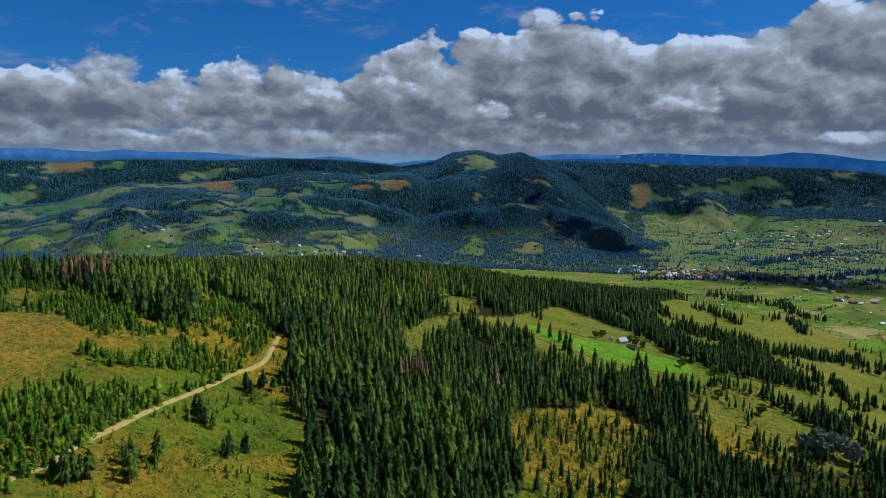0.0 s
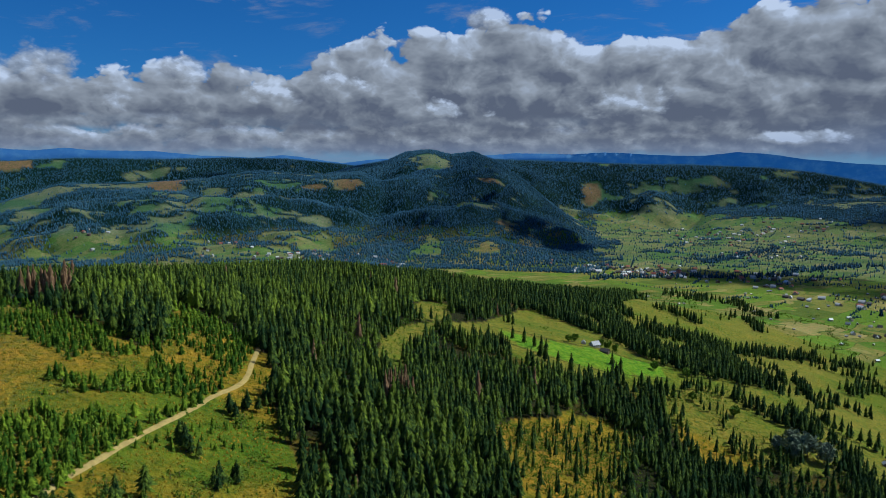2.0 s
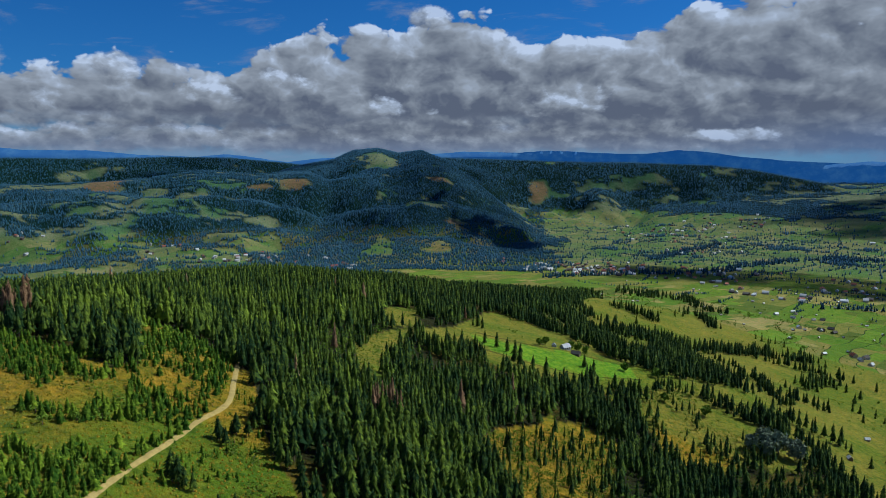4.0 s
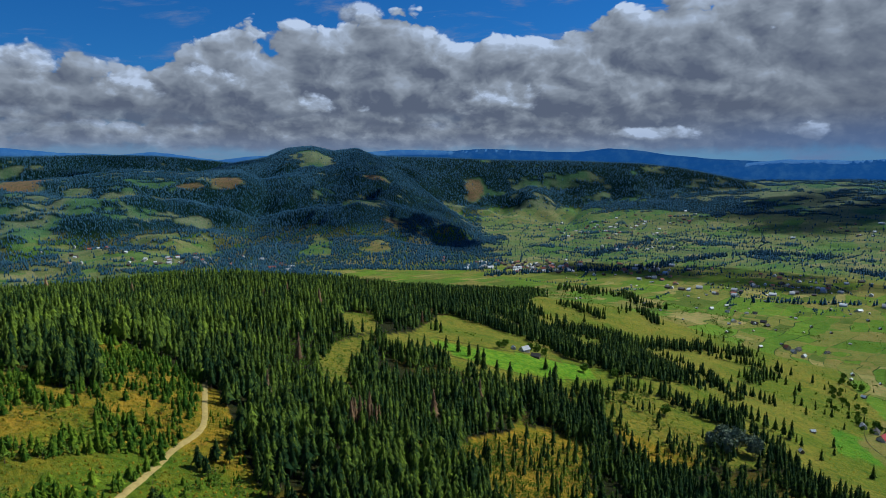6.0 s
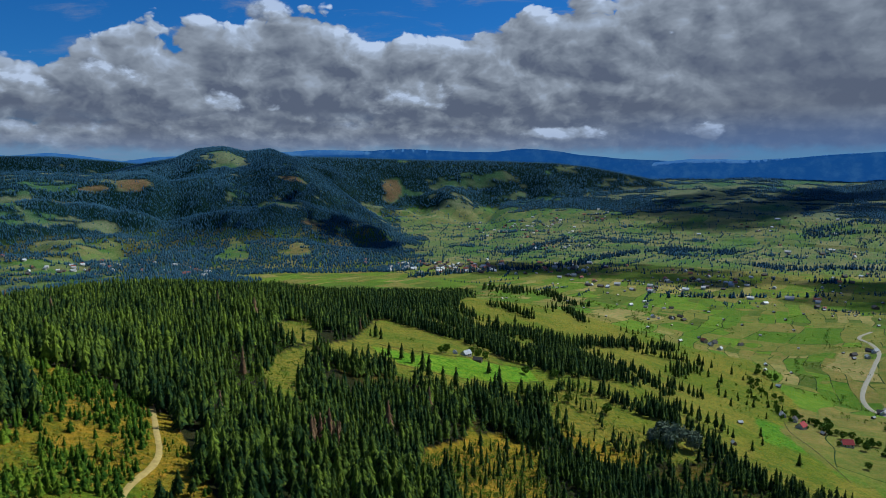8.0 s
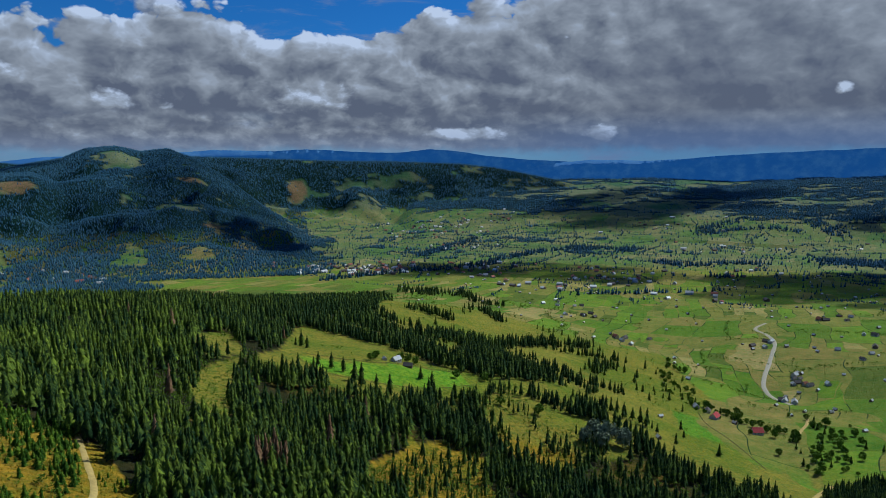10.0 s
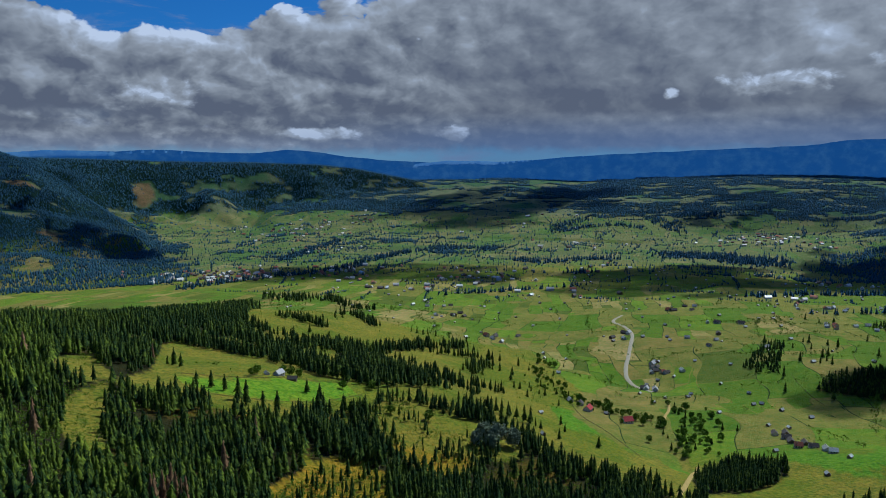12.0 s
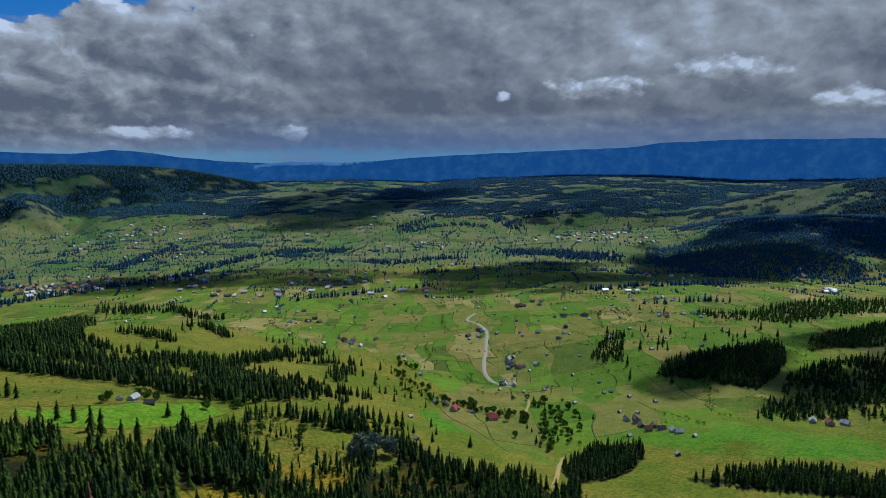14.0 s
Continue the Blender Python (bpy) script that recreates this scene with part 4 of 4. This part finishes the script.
BUSH = [broadleaf_shape(120 + n, 9, 5) for n in range(5)]
HEDGES = valley_hedges(11, 560)
_r = np.hypot(HEDGES[:, 0] - EYE[0], HEDGES[:, 1] - EYE[1])
plant("hedgerows", BUSH, HEDGES[_r < 1700], (3.0, 7), (0.9, 1.5), [LEAVES, BARK], "green bushes and small trees along field edges", 43, category="hedge")
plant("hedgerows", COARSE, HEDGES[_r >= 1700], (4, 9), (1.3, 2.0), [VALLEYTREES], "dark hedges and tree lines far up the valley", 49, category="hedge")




# ---- the far ridges at the horizon, and unseen clouds added to shade the land ----
def make_backdrop(name, bearings, lifts, foot, crest, seed, drop, mat=None):
    az = np.arange(bearings[0], bearings[-1], 0.15)
    lift = np.interp(az, bearings, lifts) + 0.10 * (fbm(az * 30, az * 0 + seed, 45, 4) - 0.5) + 0.05 * (fbm(az * 30, az * 0 + seed, 9, 3) - 0.5)
    rows = []
    for t in np.linspace(0, 1, 14):
        r = foot + (crest - foot) * t
        top = EYE[2] + np.tan(np.radians(lift)) * crest
        z = -drop + (top + drop) * (0.35 * t + 0.65 * t * t)
        a = np.radians(az)
        x, y = EYE[0] + r * np.sin(a), EYE[1] + r * np.cos(a)
        z = z + 50 * (fbm(x, y + seed, 260, 4) - 0.5) * 4 * t * (1 - t)
        rows.append(np.stack([x, y, z], 1))
    rows.append(rows[-1] + np.array((0, 0, -250)) + 25 * np.stack([np.sin(a), np.cos(a), 0 * a], 1))
    v = np.stack(rows, 1).reshape(-1, 3)
    n, m = len(az), len(rows)
    i, j = np.meshgrid(np.arange(n - 1), np.arange(m - 1), indexing="ij")
    quads = np.stack([i * m + j, (i + 1) * m + j, (i + 1) * m + j + 1, i * m + j + 1], -1).reshape(-1, 4)
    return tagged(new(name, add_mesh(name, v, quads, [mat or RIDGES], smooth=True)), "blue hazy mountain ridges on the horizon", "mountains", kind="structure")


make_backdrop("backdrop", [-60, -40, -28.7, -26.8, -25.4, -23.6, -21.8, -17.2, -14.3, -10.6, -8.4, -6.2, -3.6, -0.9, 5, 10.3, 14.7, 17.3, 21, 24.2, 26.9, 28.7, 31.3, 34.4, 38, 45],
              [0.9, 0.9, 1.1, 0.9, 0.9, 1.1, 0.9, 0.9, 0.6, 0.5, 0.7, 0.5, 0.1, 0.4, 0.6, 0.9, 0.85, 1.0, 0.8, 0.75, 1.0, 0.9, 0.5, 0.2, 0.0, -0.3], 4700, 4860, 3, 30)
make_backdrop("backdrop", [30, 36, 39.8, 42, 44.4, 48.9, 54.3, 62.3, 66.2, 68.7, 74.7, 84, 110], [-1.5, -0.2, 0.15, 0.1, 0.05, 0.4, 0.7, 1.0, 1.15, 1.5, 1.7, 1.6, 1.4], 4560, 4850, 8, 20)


def make_shade_cloud(x, y, wide, deep, seed, turn=0.0, mat=VAPOUR):
    """An added heap of vapour 2000 m up, above the view, placed by the spot on the ground that it shades."""
    rng = np.random.default_rng(seed)
    bm = bmesh.new()
    up = 2000 - 60
    cx, cy = x + SUNWARD.x / SUNWARD.z * up, y + SUNWARD.y / SUNWARD.z * up
    for n in range(44):
        a, d = rng.uniform(0, 6.283), math.sqrt(rng.uniform(0, 1))
        size = rng.uniform(0.14, 0.36) * (1.2 - 0.6 * d)
        px, py = d * math.cos(a) * wide * 0.92, d * math.sin(a) * deep * 0.92
        m = Matrix.Translation((px, py, rng.uniform(0, 0.12) * min(wide, deep))) @ Matrix.Diagonal((size * wide, size * deep, 0.28 * size * (wide + deep) / 2, 1))
        bmesh.ops.create_icosphere(bm, subdivisions=2, radius=1.0, matrix=m)
    for v in bm.verts:
        q = v.co * (6.0 / min(wide, deep))
        v.co += v.normal * (noise.fractal(q, 0.9, 2.0, 4) * 0.09 * min(wide, deep))
        v.co.z = max(v.co.z, -0.04 * min(wide, deep))
    me = bpy.data.meshes.new("cloud")
    bm.to_mesh(me), bm.free()
    me.materials.append(mat)
    ob = new("cloud", me)
    ob.matrix_world = pose(cx, cy, 2000, 0, 0, turn)
    return tagged(ob, "unseen cloud added high over the valley to shade the land", "cloud", kind="structure")


make_shade_cloud(420, 3500, 560, 900, 1, 0, THIN_VAPOUR)
make_shade_cloud(720, 2900, 260, 480, 2, 0, THIN_VAPOUR)
make_shade_cloud(1950, 1000, 680, 360, 3, -40, DENSE_VAPOUR)
make_shade_cloud(1250, 1850, 520, 230, 10, -40)
make_shade_cloud(2500, 700, 500, 500, 4, 0, DENSE_VAPOUR)
make_shade_cloud(1055, 205, 360, 240, 5, -40, DENSE_VAPOUR)
make_shade_cloud(-900, 4450, 700, 200, 7, 0, THIN_VAPOUR)
make_shade_cloud(2600, 2900, 800, 420, 11, -30)
make_shade_cloud(3300, 1700, 500, 500, 13, 10, THIN_VAPOUR)


# ---- houses, huts and single trees ----
def part(name, bm, mat, parent, label=""):
    me = bpy.data.meshes.new(name)
    bm.normal_update()
    bm.to_mesh(me), bm.free()
    me.materials.append(mat)
    ob = new(name, me)
    ob.parent = parent
    return tagged(ob, label)


def box(bm, x0, y0, z0, x1, y1, z1):
    v = [bm.verts.new(p) for p in ((x0, y0, z0), (x1, y0, z0), (x1, y1, z0), (x0, y1, z0), (x0, y0, z1), (x1, y0, z1), (x1, y1, z1), (x0, y1, z1))]
    for f in ((3, 2, 1, 0), (4, 5, 6, 7), (0, 1, 5, 4), (1, 2, 6, 5), (2, 3, 7, 6), (3, 0, 4, 7)):
        bm.faces.new([v[k] for k in f])
    return v


def house(long, wide, eaves, ridge, wall_mat, roof_mat, label, name="house", windows=True, category="house"):
    """A gabled house: walls up into the gables, a roof of two thick slabs with an overhang, chimney, windows and a door."""
    root = new(name)
    bm = bmesh.new()
    a, b = long / 2, wide / 2
    lo = [bm.verts.new(p) for p in ((-a, -b, -1.5), (a, -b, -1.5), (a, b, -1.5), (-a, b, -1.5))]
    hi = [bm.verts.new(p) for p in ((-a, -b, eaves), (a, -b, eaves), (a, b, eaves), (-a, b, eaves))]
    g = [bm.verts.new((-a, 0, ridge - 0.15)), bm.verts.new((a, 0, ridge - 0.15))]
    bm.faces.new(lo[::-1])
    bm.faces.new((lo[0], lo[1], hi[1], hi[0])), bm.faces.new((lo[2], lo[3], hi[3], hi[2]))
    bm.faces.new((lo[1], lo[2], hi[2], g[1], hi[1])), bm.faces.new((lo[3], lo[0], hi[0], g[0], hi[3]))
    part("wall", bm, wall_mat, root)
    bm = bmesh.new()
    o, slope = 0.7, (ridge - eaves) / b
    for s in (-1, 1):
        p = [(-a - o, 0, ridge), (a + o, 0, ridge), (a + o, s * (b + o), eaves - o * slope), (-a - o, s * (b + o), eaves - o * slope)]
        top = [bm.verts.new((x, y, z + 0.25)) for x, y, z in p]
        low = [bm.verts.new((x, y, z)) for x, y, z in p]
        order = top if s < 0 else top[::-1]
        bm.faces.new(order[::-1]), bm.faces.new(low if s < 0 else low[::-1])
        for k in range(4):
            bm.faces.new((top[k], top[(k + 1) % 4], low[(k + 1) % 4], low[k]))
    bmesh.ops.recalc_face_normals(bm, faces=bm.faces)
    roof = part("roof", bm, roof_mat, root)
    if windows:
        bm = bmesh.new()
        box(bm, a * 0.3, 0.15 * b, ridge - 1.2, a * 0.3 + 0.8, 0.15 * b + 0.8, ridge + 1.0)
        part("chimney", bm, WALLS[1], roof)
        for s in (-1, 1):
            for n in (-0.6, 0.0, 0.6):
                bm = bmesh.new()
                box(bm, n * a - 0.6, s * b - 0.06, eaves * 0.35, n * a + 0.6, s * b + 0.06, eaves * 0.8)
                part("window", bm, WINDOW, root)
    else:
        bm = bmesh.new()
        box(bm, -0.7, -b - 0.06, 0, 0.7, -b + 0.06, eaves * 0.8)
        part("door", bm, WALLS[2], root)
    return tagged(root, label, category)


HOUSES = [house(11, 8, 3.4, 7.0, WALLS[0], ROOFS[0], "white plastered farmhouse with a grey sheet roof"),
          house(12, 8, 3.2, 6.8, WALLS[0], ROOFS[1], "white plastered farmhouse with a dark shingle roof"),
          house(10, 9, 4.5, 8.5, WALLS[1], ROOFS[3], "cream plastered house with a rust-red tile roof"),
          house(13, 8, 3.0, 6.5, WALLS[2], ROOFS[1], "long weathered timber barn with a dark roof", "barn", False, "barn"),
          house(10, 8, 3.6, 7.0, WALLS[0], ROOFS[4], "white plastered house with a bright zinc roof")]
RED = house(14, 11, 4.5, 9.5, WALLS[0], ROOFS[2], "large white house with a bright red sheet roof")
HUTS = [house(5.5, 4.5, 2.6, 4.4, WALLS[3], ROOFS[4], "small pale timber hay hut with a bright zinc roof", "hay_hut", False, "hut"),
        house(5.5, 4.5, 2.6, 4.6, WALLS[2], ROOFS[0], "small dark timber hay hut with a grey roof", "hay_hut", False, "hut")]
placed = set()


def build_at(kind, x, y, turn, size=1.0, group="village houses"):
    size = 0.78 * size / kind.scale[0]
    m = pose(x, y, float(height(x, y)) + 0.1, 0, 0, turn) @ Matrix.Diagonal((size, size, size, 1))
    if id(kind) in placed:
        ob = copy_thing(kind, m)
    else:
        placed.add(id(kind))
        ob = kind
        ob.matrix_basis = m
    return tagged(ob, group=group)


rng = np.random.default_rng(5)
build_at(HOUSES[0], 176, 684, 25), build_at(HOUSES[3], 182, 670, -40, 0.8), build_at(HOUSES[0], 166, 688, 80, 0.6)
build_at(RED, 560, 636, 20), build_at(RED, 566, 583, -30), build_at(HOUSES[0], 574, 676, 60), build_at(HOUSES[1], 576, 660, 40)
for n, (x, y) in enumerate(((648, 438), (632, 430), (618, 405), (606, 392), (596, 376), (586, 366), (620, 420), (600, 404), (640, 446))):
    build_at(HOUSES[(3, 1, 3, 1, 0, 4, 3, 2, 1)[n]], x, y, 35 + 90 * (n % 2), 0.95)
build_at(HOUSES[0], 700, 262, 10), build_at(HOUSES[2], 695, 245, 30), build_at(HOUSES[4], 704, 232, 70)
for x, y in ((750, 524), (796, 553), (820, 607), (878, 752), (715, 669), (826, 685), (901, 695), (512, 342), (568, 345), (457, 620), (383, 550), (570, 616), (828, 725), (758, 616), (577, 416), (717, 630)):
    build_at(HUTS[int(rng.integers(0, 2))], x, y, float(rng.uniform(0, 180)), 1.0, "hay huts on the meadows")
# clusters: a spot, how many houses, how wide
CLUSTERS = [(930, 1410, 6, 60), (870, 1250, 5, 50), (830, 1060, 5, 50), (1040, 1590, 6, 70), (990, 1680, 6, 70), (990, 1840, 7, 80), (1240, 940, 6, 50), (1030, 730, 4, 35), (1130, 770, 4, 40),
            (840, 690, 4, 25), (860, 740, 4, 25), (1210, 610, 4, 40), (1430, 710, 5, 50), (1740, 440, 6, 60), (980, 890, 5, 30), (1250, 550, 4, 40), (760, 690, 5, 25),
            (660, 2200, 45, 190), (820, 2130, 16, 120), (1500, 3130, 22, 260), (1700, 3250, 22, 260), (1300, 2560, 14, 160), (2550, 1340, 26, 190), (1400, 1700, 12, 160)]
CLUSTERS += [(-700, 2800, 8, 120), (-270, 2540, 12, 140), (-430, 2480, 10, 120), (-60, 2380, 12, 130), (1700, 1500, 8, 150), (1300, 1250, 7, 120), (2100, 1900, 10, 220)]
CLUSTERS += [(2726, 1482, 24, 200), (1460, 3300, 16, 240), (1960, 3260, 14, 160), (2450, 2490, 16, 260), (1885, 834, 8, 120), (1036, 1972, 16, 160), (1234, 1570, 18, 180), (2122, 495, 6, 80),
             (1489, 789, 7, 60), (740, 2087, 14, 150), (857, 2112, 12, 160), (1120, 2006, 12, 160), (-635, 2534, 8, 120), (-394, 2549, 8, 120), (-1154, 2663, 6, 120)]
FAR_HOUSES = []
for x, y, count, wide in CLUSTERS:
    for _ in range(count):
        px, py = x + float(rng.normal(0, wide / 2)), y + float(rng.normal(0, wide / 2))
        if math.hypot(px - EYE[0], py - EYE[1]) > 1700:
            FAR_HOUSES.append((px, py))
            continue
        build_at(HOUSES[int(rng.choice(5, p=(0.26, 0.2, 0.16, 0.16, 0.22)))], px, py, float(rng.uniform(0, 180)), float(rng.uniform(0.8, 1.2)))


def house_shape(long):
    """A gabled house one metre high with eaves, for villages a long way off."""
    a, b = long / 2, 0.55
    v = [(-a, -b, -0.2), (a, -b, -0.2), (a, b, -0.2), (-a, b, -0.2), (-a, -b, 0.5), (a, -b, 0.5), (a, b, 0.5), (-a, b, 0.5), (-a, 0, 0.97), (a, 0, 0.97)]
    f = [(0, 1, 5), (0, 5, 4), (2, 3, 7), (2, 7, 6), (1, 2, 6), (1, 6, 5), (5, 6, 9), (3, 0, 4), (3, 4, 7), (7, 4, 8)]
    c, e = a + 0.08, b + 0.1
    v += [(-c, 0, 1.0), (c, 0, 1.0), (c, -e, 0.44), (-c, -e, 0.44), (c, e, 0.44), (-c, e, 0.44)]
    return np.array(v), np.array(f + [(10, 13, 12), (10, 12, 11), (10, 11, 14), (10, 14, 15)]), np.array([0] * 10 + [1] * 4)


FAR_HOUSES = np.array(FAR_HOUSES)
for n, (wall, roof) in enumerate(((0, 4), (0, 0), (1, 3), (2, 1))):
    plant("far_village", [house_shape(1.3), house_shape(1.8)], FAR_HOUSES[n::4], (6, 9), (0.9, 1.2), [WALLS[wall], ROOFS[roof]], "small gabled houses strewn along the valley villages", 60 + n, category="village")
made = 0
while made < 260:
    az, r = radians(rng.uniform(22, 88)), math.sqrt(rng.uniform(700 ** 2, 2300 ** 2))
    x, y = EYE[0] + r * math.sin(az), EYE[1] + r * math.cos(az)
    if height(x, y) < 50 and not in_any([SLOPE_MEADOW, *WOODS, HILL_WOOD], np.array([x]), np.array([y]))[0]:
        build_at(HUTS[int(rng.integers(0, 2))], x, y, float(rng.uniform(0, 180)), float(rng.uniform(0.8, 1.3)), "hay huts on the meadows")
        made += 1


def split_tree(name, shape, crown_mat, label, category="tree", tone=0.3):
    """One tree as a thing: trunk and crown."""
    v, f, s = shape
    root = new(name)
    for slot, title, mat in ((1, "trunk", BARK), (0, "crown", crown_mat)):
        tri = f[s == slot]
        used, inv = np.unique(tri, return_inverse=True)
        me = add_mesh(title, v[used], inv.reshape(-1, 3), [mat], tint=np.full(len(used), tone))
        new(title, me).parent = root
    return tagged(root, label, category)


SINGLE = [split_tree("spruce_tree", spruce_shape(200 + n, 11, 7, 0.19, 0.06), NEEDLES, "dark green spruce standing alone on the meadow") for n in range(5)]
ROUNDS = [split_tree("broadleaf_tree", broadleaf_shape(220 + n, 44, 9), LEAVES, "round-crowned green broadleaf tree beside the meadow") for n in range(3)]
BEECH = [split_tree("broadleaf_tree", broadleaf_shape(230 + n, 60, 10), GREYLEAVES, "large grey-green broadleaf tree at the wood's edge") for n in range(2)]


def tree_at(kind, x, y, tall, group):
    tall = tall / kind.scale[0]
    m = pose(x, y, float(height(x, y)) - 0.2, 0, 0, float(rng.uniform(0, 360))) @ Matrix.Diagonal((tall, tall, tall, 1))
    if id(kind) in placed:
        return tagged(copy_thing(kind, m), group=group)
    placed.add(id(kind))
    kind.matrix_basis = m
    return tagged(kind, group=group)


FRONT_KINDS = [split_tree("spruce_tree", spruce_shape(300 + n, 14, 5, 0.19, 0.10 + 0.04 * (n % 3)), NEEDLES, "tall dark green spruce at the near edge of the wood", tone=(0.15, 0.35, 0.55, 0.25, 0.75, 0.45)[n]) for n in range(6)]
for x, y in FRONT:
    tree_at(FRONT_KINDS[int(rng.integers(0, 6))], float(x), float(y), float(rng.uniform(12, 22)), "spruces at the near edge of the wood")
for x, y, h in ((98, 728, 18), (101, 720, 14), (94, 733, 9), (180, 640, 14), (182, 622, 18), (110, 622, 21), (112, 612, 22), (120, 600, 18), (131, 598, 20), (100, 650, 16), (108, 643, 15), (90, 655, 14),
                (340, 670, 15), (380, 700, 14), (430, 740, 13), (520, 820, 13), (520, 800, 15), (590, 840, 13), (590, 920, 14), (650, 880, 14), (660, 850, 15), (510, 690, 12), (410, 670, 16), (420, 680, 14), (470, 700, 13),
                (260, 660, 16), (220, 610, 15), (430, 520, 14), (395, 540, 12)):
    tree_at(SINGLE[int(rng.integers(0, 5))], x, y, h, "single spruces on the meadows")
made = 0
while made < 70:
    x, y = rng.uniform(300, 800), rng.uniform(560, 1300)
    if inside(SLOPE_MEADOW, np.array([x]), np.array([y]))[0] and fbm(np.array([x]), np.array([y]), 60, 2)[0] > 0.56:
        tree_at(SINGLE[int(rng.integers(0, 5))], float(x), float(y), float(rng.uniform(7, 16)), "single spruces on the meadows")
        made += 1
made = 0
while made < 55:
    x, y = rng.uniform(820, 1300), rng.uniform(350, 720)
    if height(x, y) > 30 and fbm(np.array([x]), np.array([y]), 70, 2)[0] > 0.5:
        tree_at(SINGLE[int(rng.integers(0, 5))], float(x), float(y), float(rng.uniform(8, 18)), "single spruces on the hill pasture")
        made += 1
for x, y, h in ((158, 690, 9), (190, 688, 10), (196, 684, 9), (184, 692, 9), (256, 653, 10), (225, 655, 9), (150, 684, 8), (200, 600, 10), (240, 600, 9), (270, 585, 11)):
    tree_at(ROUNDS[int(rng.integers(0, 3))], x, y, h, "broadleaf trees by the farm")
for x, y, h in ((303, 530, 19), (296, 540, 17), (312, 522, 18), (290, 525, 15), (282, 535, 14)):
    tree_at(BEECH[int(rng.integers(0, 2))], x, y, h, "grey-green broadleaf trees at the wood's edge")
for line, width, count in (([(750, 870), (650, 800), (600, 730), (580, 690), (590, 650)], 30, 55), ([(590, 650), (590, 590), (580, 550), (540, 480)], 28, 50), ([(680, 600), (650, 550), (600, 500), (540, 480)], 34, 40)):
    p = along(line, 2.0)
    for _ in range(count):
        q = p[int(rng.integers(0, len(p)))] + rng.normal(0, width / 2.4, 2)
        tree_at(ROUNDS[int(rng.integers(0, 3))] if rng.random() < 0.75 else SINGLE[0], float(q[0]), float(q[1]), float(rng.uniform(4, 11)), "broadleaf trees along the stream")


def post_mesh():
    bm = bmesh.new()
    box(bm, -0.09, -0.09, -0.4, 0.09, 0.09, 1.3)
    me = bpy.data.meshes.new("post")
    bm.to_mesh(me), bm.free()
    me.materials.append(FENCEWOOD)
    return me


POST = post_mesh()


def fence(points, label):
    """Posts with two rails, following the ground."""
    root = new("fence")
    p = along(points, 6.0)
    z = height(p[:, 0], p[:, 1])
    rails = bmesh.new()
    for (ax, ay), (bx, by), az_, bz_ in zip(p[:-1], p[1:], z[:-1], z[1:]):
        for up in (0.55, 1.1):
            a, b = Vector((ax, ay, az_ + up)), Vector((bx, by, bz_ + up))
            m = Matrix.Translation((a + b) / 2) @ (b - a).to_track_quat("X", "Z").to_matrix().to_4x4() @ Matrix.Diagonal(((b - a).length, 0.1, 0.16, 1))
            bmesh.ops.create_cube(rails, size=1.0, matrix=m)
    part("rail", rails, FENCEWOOD, root)
    for (x, y), h in zip(p, z):
        ob = new("post", POST)
        ob.parent, ob.location = root, (x, y, h)
    return tagged(root, label, "fence", "timber fences round the meadows")


for line in ([(90, 688), (140, 674), (200, 672), (238, 672)], [(85, 634), (130, 620), (180, 618), (236, 640)], [(890, 540), (850, 510), (800, 460)], [(470, 500), (500, 560), (520, 620), (600, 700)]):
    fence(line, "weathered timber post-and-rail fence along a meadow edge")
